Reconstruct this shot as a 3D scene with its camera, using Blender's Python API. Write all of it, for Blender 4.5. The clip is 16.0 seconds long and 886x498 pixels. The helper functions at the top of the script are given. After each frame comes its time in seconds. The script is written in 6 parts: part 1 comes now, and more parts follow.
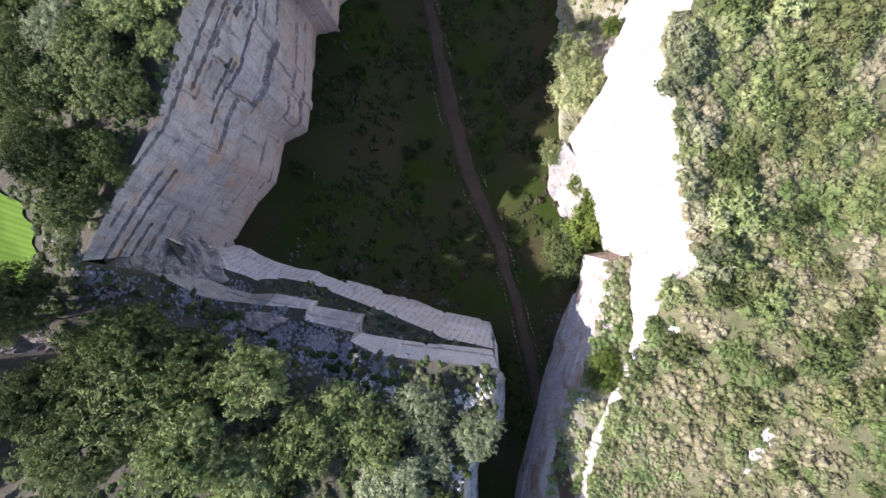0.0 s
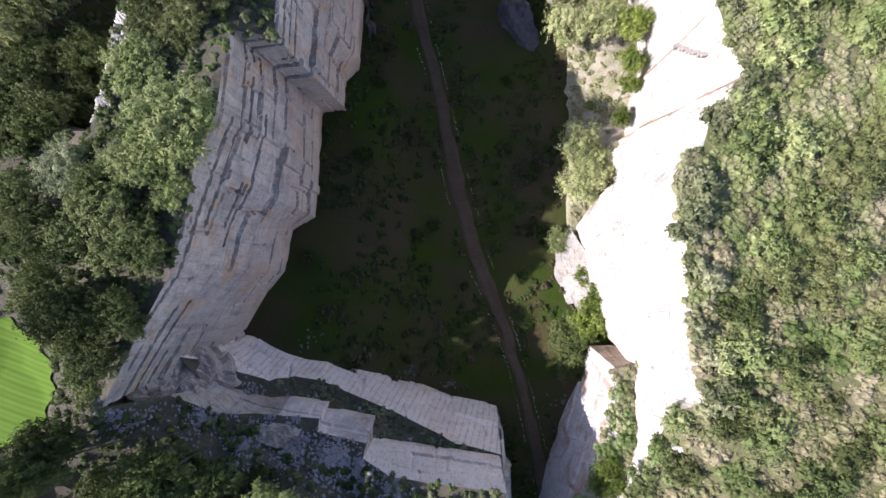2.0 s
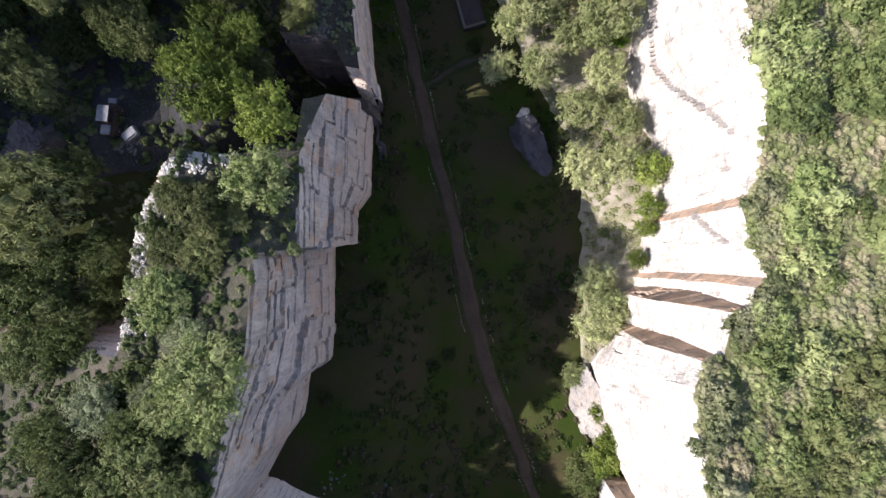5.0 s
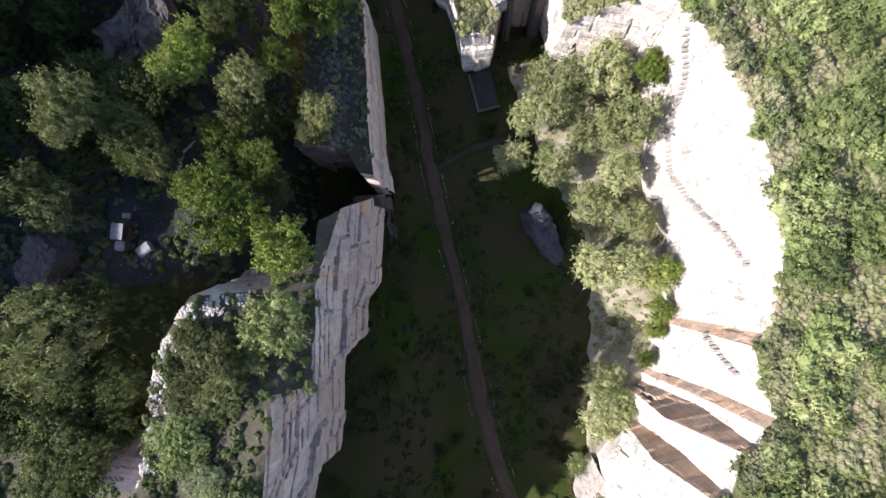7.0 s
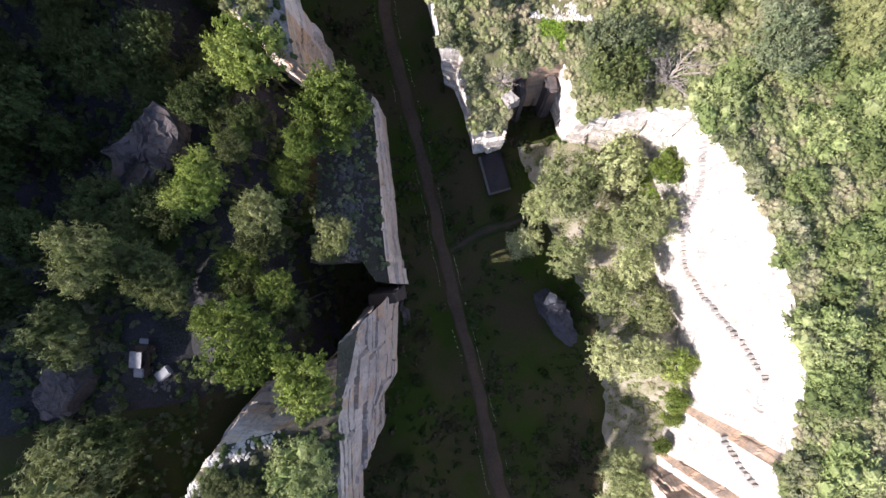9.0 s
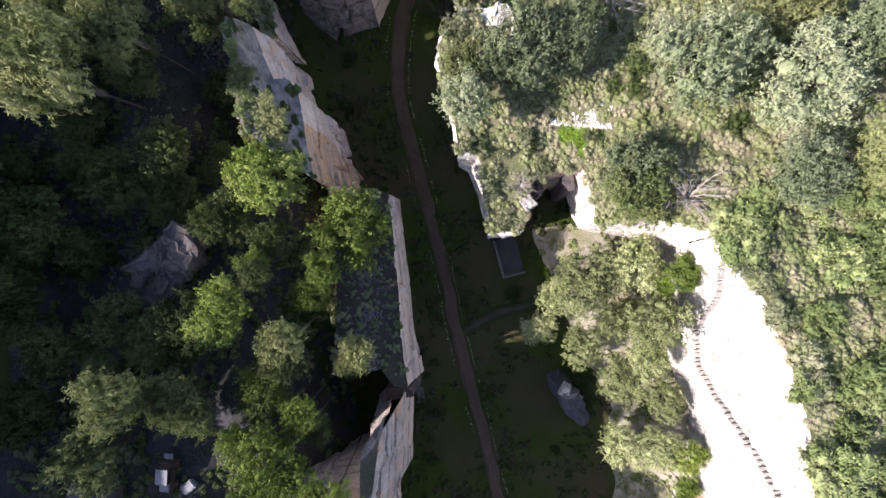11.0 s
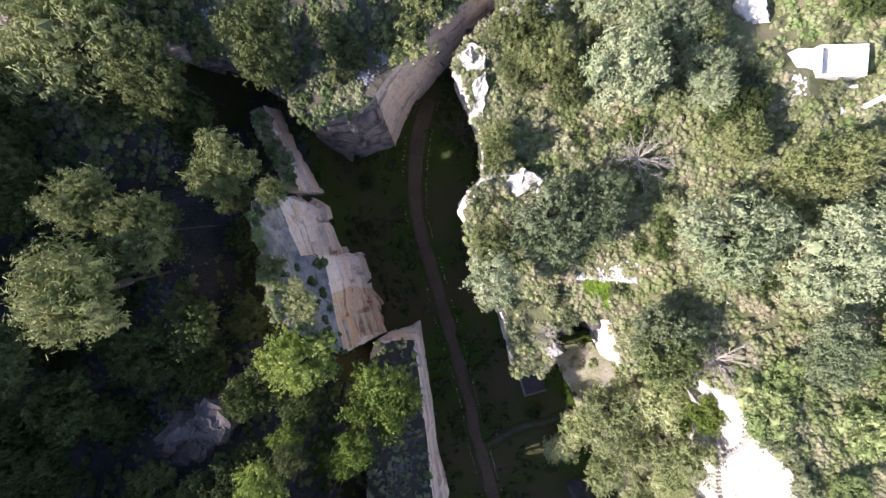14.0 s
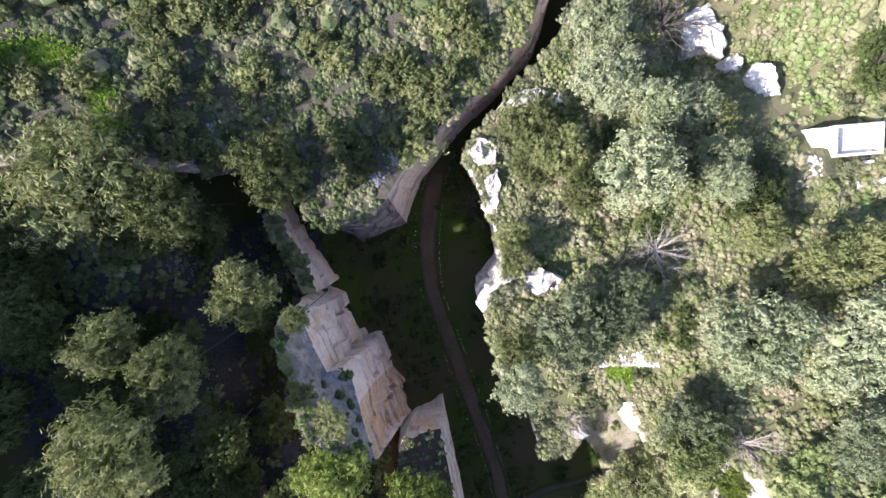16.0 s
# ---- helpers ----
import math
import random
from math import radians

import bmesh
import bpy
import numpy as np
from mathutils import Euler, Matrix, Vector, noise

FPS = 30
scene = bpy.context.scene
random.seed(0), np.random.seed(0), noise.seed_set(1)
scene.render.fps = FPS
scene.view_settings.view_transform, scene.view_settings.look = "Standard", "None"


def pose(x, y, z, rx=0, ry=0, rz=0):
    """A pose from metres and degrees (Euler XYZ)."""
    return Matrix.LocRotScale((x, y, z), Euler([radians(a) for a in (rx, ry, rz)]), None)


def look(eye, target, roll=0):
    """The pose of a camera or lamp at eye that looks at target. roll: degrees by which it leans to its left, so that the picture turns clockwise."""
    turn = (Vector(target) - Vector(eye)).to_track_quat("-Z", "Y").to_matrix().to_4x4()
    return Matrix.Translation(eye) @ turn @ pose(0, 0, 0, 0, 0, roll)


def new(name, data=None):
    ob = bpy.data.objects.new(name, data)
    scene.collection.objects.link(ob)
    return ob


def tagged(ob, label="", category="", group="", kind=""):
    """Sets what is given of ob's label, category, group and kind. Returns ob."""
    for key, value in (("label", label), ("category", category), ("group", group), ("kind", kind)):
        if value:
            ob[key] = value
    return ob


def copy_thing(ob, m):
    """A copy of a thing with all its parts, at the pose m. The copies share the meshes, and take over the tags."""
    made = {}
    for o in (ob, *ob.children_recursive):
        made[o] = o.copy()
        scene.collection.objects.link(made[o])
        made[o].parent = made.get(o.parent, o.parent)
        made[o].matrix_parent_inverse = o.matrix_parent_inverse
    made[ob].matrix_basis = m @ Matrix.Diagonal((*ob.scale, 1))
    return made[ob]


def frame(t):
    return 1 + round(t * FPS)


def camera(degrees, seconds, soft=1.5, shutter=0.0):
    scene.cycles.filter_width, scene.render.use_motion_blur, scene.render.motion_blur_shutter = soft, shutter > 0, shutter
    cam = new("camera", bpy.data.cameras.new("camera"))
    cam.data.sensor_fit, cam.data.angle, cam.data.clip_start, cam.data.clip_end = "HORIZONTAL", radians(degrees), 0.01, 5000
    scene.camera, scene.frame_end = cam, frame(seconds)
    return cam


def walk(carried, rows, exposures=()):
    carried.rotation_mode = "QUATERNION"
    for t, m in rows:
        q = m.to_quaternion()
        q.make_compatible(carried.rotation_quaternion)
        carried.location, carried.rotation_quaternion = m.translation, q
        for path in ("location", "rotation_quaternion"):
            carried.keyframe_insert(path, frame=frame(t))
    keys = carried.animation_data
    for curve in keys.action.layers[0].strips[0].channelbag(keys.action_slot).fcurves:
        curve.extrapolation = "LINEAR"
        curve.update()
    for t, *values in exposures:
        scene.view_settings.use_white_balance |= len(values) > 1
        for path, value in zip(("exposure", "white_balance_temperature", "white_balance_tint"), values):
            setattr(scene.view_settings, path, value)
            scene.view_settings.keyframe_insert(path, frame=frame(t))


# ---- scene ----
from mathutils import geometry
from mathutils.bvhtree import BVHTree

cam = camera(90.0, 16.0)
PATH = [
    (0, 0.025, -0.005, 50.483, 8.264, 3.438, -7.565),
    (0.5, 0.246, 2.865, 51.036, 7.474, 3.697, -8.853),
    (1, 0.447, 5.787, 51.718, 6.680, 3.930, -11.185),
    (1.5, 0.568, 8.662, 52.162, 6.223, 3.530, -9.211),
    (2, 0.622, 11.785, 52.441, 5.651, 3.175, -7.422),
    (2.5, 0.656, 14.814, 52.675, 4.995, 3.010, -7.697),
    (3, 0.689, 17.990, 52.994, 4.366, 2.869, -8.019),
    (3.5, 0.684, 21.025, 53.283, 3.747, 2.708, -7.911),
    (4, 0.751, 24.139, 53.634, 3.223, 2.696, -8.449),
    (6.5, 1.191, 39.300, 54.497, 0.621, 2.498, -7.851),
    (7, 1.298, 42.328, 54.580, 0.221, 2.485, -7.443),
    (7.5, 1.324, 45.154, 54.606, -0.178, 2.458, -7.467),
    (8, 1.315, 48.124, 54.519, -0.611, 2.429, -8.269),
    (8.5, 1.188, 51.003, 54.452, -1.062, 2.253, -8.890),
    (9, 1.000, 53.957, 54.435, -1.433, 2.052, -8.744),
    (11.5, 0.777, 68.923, 54.130, -4.081, 1.632, -8.760),
    (12, 0.677, 71.782, 54.017, -4.439, 1.428, -9.171),
    (12.5, 0.636, 74.492, 53.874, -4.824, 1.289, -9.789),
    (13, 0.615, 77.279, 53.709, -5.142, 1.233, -10.099),
    (13.5, 0.610, 79.887, 53.513, -5.533, 1.139, -10.333),
    (14, 0.605, 82.508, 53.170, -5.750, 1.143, -9.974),
    (14.5, 0.638, 85.170, 52.865, -6.350, 1.109, -9.977),
    (15, 0.737, 87.866, 52.519, -6.763, 1.101, -10.281),
    (15.5, 0.867, 90.475, 52.229, -7.286, 0.920, -11.717),
    (16, 1.014, 93.191, 52.004, -7.753, 0.765, -13.564),
]

EXPOSURES = [(0.0, 1.37, 6200, 21), (1.5, 1.28, 6280, 21), (3.5, 1.08, 6400, 19), (6.5, 1.18, 6450, 19), (8.5, 1.34, 6450, 20), (13.0, 1.42, 6400, 22), (16.0, 1.58, 6250, 22)]
walk(cam, [(t, pose(x, y, z, rx, ry, rz)) for t, x, y, z, rx, ry, rz in PATH], EXPOSURES)

# ---------------------------------------------------------------- light
SUN_HEADING, SUN_HEIGHT = 7.0, 34.3   # heading of the light over the ground, from +x; height of the sun
world = bpy.data.worlds.new("sky")
scene.world = world
world.use_nodes = True
wn = world.node_tree.nodes
sky = wn.new("ShaderNodeTexSky")
sky.sky_type, sky.sun_disc = "NISHITA", False
sky.sun_elevation, sky.sun_rotation = radians(SUN_HEIGHT), radians(270.0 - SUN_HEADING)
wn["Background"].inputs["Strength"].default_value = 0.105
world.node_tree.links.new(sky.outputs["Color"], wn["Background"].inputs["Color"])
sun = new("sun", bpy.data.lights.new("sun", "SUN"))
sun.data.energy, sun.data.angle, sun.data.color = 4.6, radians(0.5), (1.0, 0.95, 0.87)
a, e = radians(SUN_HEADING), radians(SUN_HEIGHT)
sun.matrix_world = look((-60, 0, 90), Vector((-60, 0, 90)) + Vector((math.cos(a) * math.cos(e), math.sin(a) * math.cos(e), -math.sin(e))))


# ---------------------------------------------------------------- materials
def material(name, rough=0.9):
    m = bpy.data.materials.new(name)
    m.use_nodes = True
    b = m.node_tree.nodes["Principled BSDF"]
    b.inputs["Roughness"].default_value = rough
    b.inputs["Specular IOR Level"].default_value = 0.2
    return m, m.node_tree.nodes, m.node_tree.links, b


def position(n, l, scale=(1, 1, 1)):
    g, mp = n.new("ShaderNodeNewGeometry"), n.new("ShaderNodeMapping")
    l.new(g.outputs["Position"], mp.inputs["Vector"])
    mp.inputs["Scale"].default_value = scale
    return mp.outputs["Vector"]


def noise_tex(n, l, vec, scale, detail=6.0, rough=0.6, distort=0.0):
    t = n.new("ShaderNodeTexNoise")
    t.inputs["Scale"].default_value, t.inputs["Detail"].default_value = scale, detail
    t.inputs["Roughness"].default_value, t.inputs["Distortion"].default_value = rough, distort
    l.new(vec, t.inputs["Vector"])
    return t.outputs["Fac"]


def ramp(n, l, fac, *stops):
    r = n.new("ShaderNodeValToRGB")
    while len(r.color_ramp.elements) < len(stops):
        r.color_ramp.elements.new(0.5)
    for el, (p, c) in zip(r.color_ramp.elements, stops):
        el.position, el.color = p, (*c, 1) if len(c) == 3 else c
    l.new(fac, r.inputs["Fac"])
    return r.outputs["Color"]


def mix(n, l, fac, a, b, mode="MIX"):
    m = n.new("ShaderNodeMix")
    m.data_type, m.blend_type = "RGBA", mode
    for value, key in ((fac, 0), (a, 6), (b, 7)):
        if isinstance(value, (int, float)):
            m.inputs[key].default_value = value
        elif isinstance(value, tuple):
            m.inputs[key].default_value = (*value, 1)
        else:
            l.new(value, m.inputs[key])
    return m.outputs[2]


def bump(n, l, b, height, strength=0.5, distance=0.1):
    u = n.new("ShaderNodeBump")
    u.inputs["Strength"].default_value, u.inputs["Distance"].default_value = strength, distance
    l.new(height, u.inputs["Height"])
    l.new(u.outputs["Normal"], b.inputs["Normal"])


def rock_material(name, pale, grey, ochre, stain=0.5, cuts=0.5, cracks=0.8, rust=0.7, spread_rust=0.0, saw=None, warm=None, ledge=0.0):
    """Sawn and weathered limestone: pale stone, grey lichen, ochre rust, tool marks down the face and dark open joints."""
    m, n, l, b = material(name, 0.93)
    p = position(n, l)
    big = noise_tex(n, l, p, 0.22, 5, 0.62, 0.4)
    mid = noise_tex(n, l, p, 1.1, 7, 0.66)
    streak = noise_tex(n, l, position(n, l, (1.6, 1.6, 0.16)), 1.0, 6, 0.65, 0.3)
    cut = noise_tex(n, l, position(n, l, (3.2, 3.2, 0.22)), 2.6, 3, 0.5)
    bed = noise_tex(n, l, position(n, l, (0.16, 0.16, 2.4)), 1.7, 4, 0.6, 0.4)
    base = mix(n, l, ramp(n, l, big, (0.38, (0, 0, 0)), (0.62, (1, 1, 1))), pale, tuple(0.82 * c for c in pale))
    base = mix(n, l, ramp(n, l, noise_tex(n, l, p, 0.5, 5, 0.7, 0.5), (0.46, (0, 0, 0)), (0.64, (stain,) * 3)), base, grey)
    base = mix(n, l, ramp(n, l, streak, (0.52, (0, 0, 0)), (0.74, (stain,) * 3)), base, tuple(0.75 * c for c in grey))
    base = mix(n, l, ramp(n, l, noise_tex(n, l, p, 0.35, 4, 0.6, 0.8), (0.53 - spread_rust, (0, 0, 0)), (0.70 - 1.5 * spread_rust, (rust,) * 3)), base, ochre)
    base = mix(n, l, ramp(n, l, bed, (0.56, (0, 0, 0)), (0.60, (cracks * 0.55,) * 3), (0.66, (0, 0, 0))), base, tuple(0.24 * c for c in grey))
    base = mix(n, l, ramp(n, l, mid, (0.54, (0, 0, 0)), (0.78, (0.5,) * 3)), base, tuple(0.5 * c for c in grey))
    base = mix(n, l, ramp(n, l, cut, (0.57, (0, 0, 0)), (0.63, (cuts * 0.6,) * 3)), base, tuple(0.5 * c for c in grey))
    if warm:                                         # cleaner, warmer stone in the lower beds
        z = n.new("ShaderNodeSeparateXYZ")
        l.new(p, z.inputs["Vector"])
        low = n.new("ShaderNodeMapRange")
        low.inputs["From Min"].default_value, low.inputs["From Max"].default_value = warm[0] + 4.0, warm[0] - 4.0
        l.new(z.outputs["Z"], low.inputs["Value"])
        base = mix(n, l, mix(n, l, 1.0, low.outputs["Result"], ramp(n, l, big, (0.36, (0.15,) * 3), (0.60, (0.9,) * 3)), "MULTIPLY"), base, warm[1])
    if ledge:                                        # dark over upward faces: ledge soil, and shade of open gaps put into colour
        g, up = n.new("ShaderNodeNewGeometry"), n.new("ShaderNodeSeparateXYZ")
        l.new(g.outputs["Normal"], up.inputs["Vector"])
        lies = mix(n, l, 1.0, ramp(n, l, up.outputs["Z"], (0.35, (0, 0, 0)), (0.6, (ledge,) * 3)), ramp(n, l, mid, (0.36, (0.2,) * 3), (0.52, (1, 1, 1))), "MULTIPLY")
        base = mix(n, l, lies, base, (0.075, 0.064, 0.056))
    if saw:                                          # even rows of saw strokes: heading of the wall in plan and their spacing
        dot, wave, turn = n.new("ShaderNodeVectorMath"), n.new("ShaderNodeMath"), n.new("ShaderNodeMath")
        dot.operation, wave.operation, turn.operation = "DOT_PRODUCT", "SINE", "MULTIPLY_ADD"
        dot.inputs[1].default_value = tuple(6.283 / saw[2] * c for c in (saw[0], saw[1], 0.06))
        l.new(p, dot.inputs[0])
        turn.inputs[1].default_value = 5.0
        l.new(big, turn.inputs[0])
        l.new(dot.outputs["Value"], turn.inputs[2])
        l.new(turn.outputs[0], wave.inputs[0])
        line = ramp(n, l, wave.outputs[0], (0.55, (0, 0, 0)), (1.0, (0.7,) * 3))
        base = mix(n, l, mix(n, l, 1.0, line, ramp(n, l, mid, (0.40, (0, 0, 0)), (0.55, (1, 1, 1))), "MULTIPLY"), base, tuple(0.55 * c for c in grey))
    vor = n.new("ShaderNodeTexVoronoi")
    vor.feature = "DISTANCE_TO_EDGE"
    warp = n.new("ShaderNodeVectorMath")
    warp.operation = "ADD"
    tex = n.new("ShaderNodeTexNoise")
    tex.inputs["Scale"].default_value = 0.8
    l.new(p, tex.inputs["Vector"])
    l.new(position(n, l, (0.30, 0.30, 0.62)), warp.inputs[0])
    l.new(tex.outputs["Color"], warp.inputs[1])
    l.new(warp.outputs[0], vor.inputs["Vector"])
    vor.inputs["Scale"].default_value = 1.0
    base = mix(n, l, ramp(n, l, vor.outputs["Distance"], (0.0, (cracks * 0.6,) * 3), (0.022, (0, 0, 0))), base, tuple(0.35 * c for c in grey))
    l.new(base, b.inputs["Base Color"])
    add = n.new("ShaderNodeMath")
    add.operation = "ADD"
    l.new(mid, add.inputs[0])
    l.new(cut, add.inputs[1])
    bump(n, l, b, add.outputs[0], 0.6, 0.12)
    return m


def soil_material(name, a, c, d, scale=0.5):
    m, n, l, b = material(name, 0.97)
    p = position(n, l)
    big, fine = noise_tex(n, l, p, scale, 6, 0.6), noise_tex(n, l, p, 6.0, 6, 0.7)
    col = mix(n, l, ramp(n, l, big, (0.40, (0, 0, 0)), (0.60, (1, 1, 1))), a, c)
    col = mix(n, l, ramp(n, l, fine, (0.45, (0, 0, 0)), (0.70, (0.8,) * 3)), col, d)
    l.new(col, b.inputs["Base Color"])
    bump(n, l, b, fine, 0.7, 0.15)
    return m


def leaf_material(name, *colours, patch=0.35, plants=True):
    """Foliage: the tint drifts over patches and from plant to plant, with fine mottling from spray to spray."""
    m, n, l, b = material(name, 0.75)
    g, p = n.new("ShaderNodeNewGeometry"), position(n, l)
    stops = [(0.32 + 0.36 * i / (len(colours) - 1), c) for i, c in enumerate(colours)]
    own, stray = n.new("ShaderNodeAttribute"), n.new("ShaderNodeMath")
    own.attribute_name, stray.operation = "plant", "MULTIPLY_ADD"
    l.new(own.outputs["Fac"], stray.inputs[0])
    stray.inputs[1].default_value = 0.10
    l.new(noise_tex(n, l, p, patch, 3, 0.65, 0.4), stray.inputs[2])
    tone = stray.outputs[0]
    if plants:
        o, own_tint = n.new("ShaderNodeObjectInfo"), n.new("ShaderNodeMath")
        own_tint.operation = "MULTIPLY_ADD"
        l.new(o.outputs["Random"], own_tint.inputs[0])
        own_tint.inputs[1].default_value = 0.22
        less = n.new("ShaderNodeMath")
        less.operation = "SUBTRACT"
        l.new(tone, less.inputs[0])
        less.inputs[1].default_value = 0.11
        l.new(less.outputs[0], own_tint.inputs[2])
        tone = own_tint.outputs[0]
    col = ramp(n, l, tone, *stops)
    fine = noise_tex(n, l, p, 3.6, 5, 0.75)
    v = n.new("ShaderNodeMapRange")
    v.inputs["From Min"].default_value, v.inputs["From Max"].default_value = 0.3, 0.7
    v.inputs["To Min"].default_value, v.inputs["To Max"].default_value = 0.76, 1.26
    l.new(fine, v.inputs["Value"])
    k = n.new("ShaderNodeMapRange")
    k.inputs["To Min"].default_value, k.inputs["To Max"].default_value = 0.84, 1.18
    l.new(g.outputs["Random Per Island"], k.inputs["Value"])
    times = n.new("ShaderNodeMath")
    times.operation = "MULTIPLY"
    l.new(v.outputs["Result"], times.inputs[0])
    l.new(k.outputs["Result"], times.inputs[1])
    value = times.outputs[0]
    if plants:
        r, again = n.new("ShaderNodeMapRange"), n.new("ShaderNodeMath")
        r.inputs["To Min"].default_value, r.inputs["To Max"].default_value = 0.66, 1.26
        again.operation = "MULTIPLY"
        l.new(o.outputs["Random"], r.inputs["Value"])
        l.new(value, again.inputs[0])
        l.new(r.outputs["Result"], again.inputs[1])
        value = again.outputs[0]
    h = n.new("ShaderNodeHueSaturation")
    l.new(value, h.inputs["Value"])
    l.new(col, h.inputs["Color"])
    l.new(h.outputs["Color"], b.inputs["Base Color"])
    bump(n, l, b, fine, 0.5, 0.2)
    t, s, out = n.new("ShaderNodeBsdfTranslucent"), n.new("ShaderNodeMixShader"), n["Material Output"]
    l.new(h.outputs["Color"], t.inputs["Color"])
    s.inputs["Fac"].default_value = 0.26
    l.new(b.outputs["BSDF"], s.inputs[1])
    l.new(t.outputs["BSDF"], s.inputs[2])
    l.new(s.outputs["Shader"], out.inputs["Surface"])
    return m


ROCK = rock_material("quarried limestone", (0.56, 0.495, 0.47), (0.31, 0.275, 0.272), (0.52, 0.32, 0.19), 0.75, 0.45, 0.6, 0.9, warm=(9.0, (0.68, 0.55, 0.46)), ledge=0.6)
ROCK_PALE = rock_material("pale limestone", (0.66, 0.62, 0.575), (0.25, 0.238, 0.225), (0.48, 0.38, 0.28), 0.72, 0.7, 0.9, 0.4)
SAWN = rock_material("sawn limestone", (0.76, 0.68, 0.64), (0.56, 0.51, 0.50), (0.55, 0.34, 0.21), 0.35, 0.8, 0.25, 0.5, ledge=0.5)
SAWN_ROWS = rock_material("sawn limestone with stroke marks", (0.80, 0.72, 0.68), (0.60, 0.55, 0.54), (0.60, 0.38, 0.24), 0.25, 0.35, 0.2, 0.6, saw=(0.92, -0.4, 0.62))
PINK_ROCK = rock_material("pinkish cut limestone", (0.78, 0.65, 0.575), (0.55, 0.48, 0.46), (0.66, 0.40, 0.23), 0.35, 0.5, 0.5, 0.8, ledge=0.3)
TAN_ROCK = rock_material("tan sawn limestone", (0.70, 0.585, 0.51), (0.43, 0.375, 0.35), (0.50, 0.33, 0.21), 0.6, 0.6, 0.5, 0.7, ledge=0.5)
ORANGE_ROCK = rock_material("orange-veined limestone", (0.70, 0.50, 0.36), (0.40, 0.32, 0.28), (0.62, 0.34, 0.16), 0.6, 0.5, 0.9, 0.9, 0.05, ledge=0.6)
# Serves rusty stone, and faces whose shade is put into a darker brown.
OCHRE_ROCK = rock_material("brown limestone, iron stain and face shade", (0.44, 0.32, 0.235), (0.24, 0.205, 0.18), (0.46, 0.28, 0.17), 0.85, 0.6, 0.5, 0.6)
# Monolith body: the wall's shadow on it is put into the dark colour.
DARK_ROCK = rock_material("dark limestone with shade in its tone", (0.085, 0.085, 0.10), (0.045, 0.045, 0.055), (0.09, 0.08, 0.075), 0.6, 0.2, 0.3)
RUSTY = rock_material("rust-streaked sawn limestone", (0.56, 0.53, 0.54), (0.40, 0.385, 0.41), (0.34, 0.20, 0.14), 0.5, 0.7, 0.3, 0.9, 0.02)
RUBBLE = rock_material("broken limestone", (0.30, 0.29, 0.315), (0.19, 0.19, 0.22), (0.25, 0.21, 0.17), 0.6, 0.2, 0.3)
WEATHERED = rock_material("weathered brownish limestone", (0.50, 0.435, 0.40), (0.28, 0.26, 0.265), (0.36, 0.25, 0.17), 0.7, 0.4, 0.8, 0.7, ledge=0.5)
PALE_TOP = rock_material("bare pale rock top", (0.36, 0.315, 0.29), (0.15, 0.135, 0.13), (0.30, 0.22, 0.15), 0.9, 0.3, 0.9, 0.5)
# Dark lichen, with the overhang's shade put into the same colour.
LICHEN_SHADED = rock_material("broken limestone, dark lichen and overhang shade", (0.30, 0.262, 0.255), (0.085, 0.078, 0.09), (0.26, 0.18, 0.13), 1.0, 0.3, 1.0, 0.4, ledge=0.8)
# Near-black stone for the base of the ruined platform.
DARK_MASONRY = rock_material("very dark masonry", (0.045, 0.043, 0.05), (0.03, 0.03, 0.036), (0.05, 0.042, 0.036), 0.6, 0.2, 0.6)
# Brown rock, darkened further where shade is put into the colour.
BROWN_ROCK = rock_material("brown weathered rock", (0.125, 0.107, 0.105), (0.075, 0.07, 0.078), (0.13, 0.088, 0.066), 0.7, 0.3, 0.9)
# Stones for shaded places; the shade is put into this darker colour.
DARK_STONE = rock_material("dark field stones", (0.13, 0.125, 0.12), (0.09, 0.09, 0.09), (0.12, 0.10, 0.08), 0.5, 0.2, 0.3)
GREY_APRON = rock_material("grey streaked limestone", (0.36, 0.335, 0.31), (0.22, 0.215, 0.215), (0.34, 0.27, 0.20), 0.7, 0.8, 0.4, 0.4)
STONY = soil_material("stony ground", (0.30, 0.27, 0.22), (0.16, 0.16, 0.08), (0.40, 0.37, 0.31), 0.5)
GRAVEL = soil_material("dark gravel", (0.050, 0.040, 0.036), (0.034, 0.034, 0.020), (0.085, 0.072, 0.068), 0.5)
# Grass colour held near black: part of the quarry's shade is in it.
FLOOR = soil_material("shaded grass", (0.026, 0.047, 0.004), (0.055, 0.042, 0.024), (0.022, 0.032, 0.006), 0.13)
HEATH = soil_material("dry heath soil", (0.145, 0.135, 0.078), (0.09, 0.105, 0.042), (0.195, 0.18, 0.115), 0.6)
# Very dark, so the hollow's shade is partly in the scree's colour.
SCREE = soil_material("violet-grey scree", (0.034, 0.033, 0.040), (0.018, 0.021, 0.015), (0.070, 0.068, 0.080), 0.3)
DARK_HEATH = soil_material("dark stony soil", (0.085, 0.075, 0.058), (0.05, 0.054, 0.032), (0.13, 0.12, 0.105), 0.4)
LEAF_OLIVE = leaf_material("olive leaves", (0.14, 0.18, 0.09), (0.215, 0.253, 0.14), (0.29, 0.315, 0.19))
LEAF_PINE = leaf_material("dull pine needles", (0.092, 0.115, 0.04), (0.145, 0.168, 0.064), (0.208, 0.22, 0.096))
LEAF_GREEN = leaf_material("fresh leaves", (0.10, 0.15, 0.028), (0.165, 0.22, 0.045), (0.235, 0.28, 0.075))
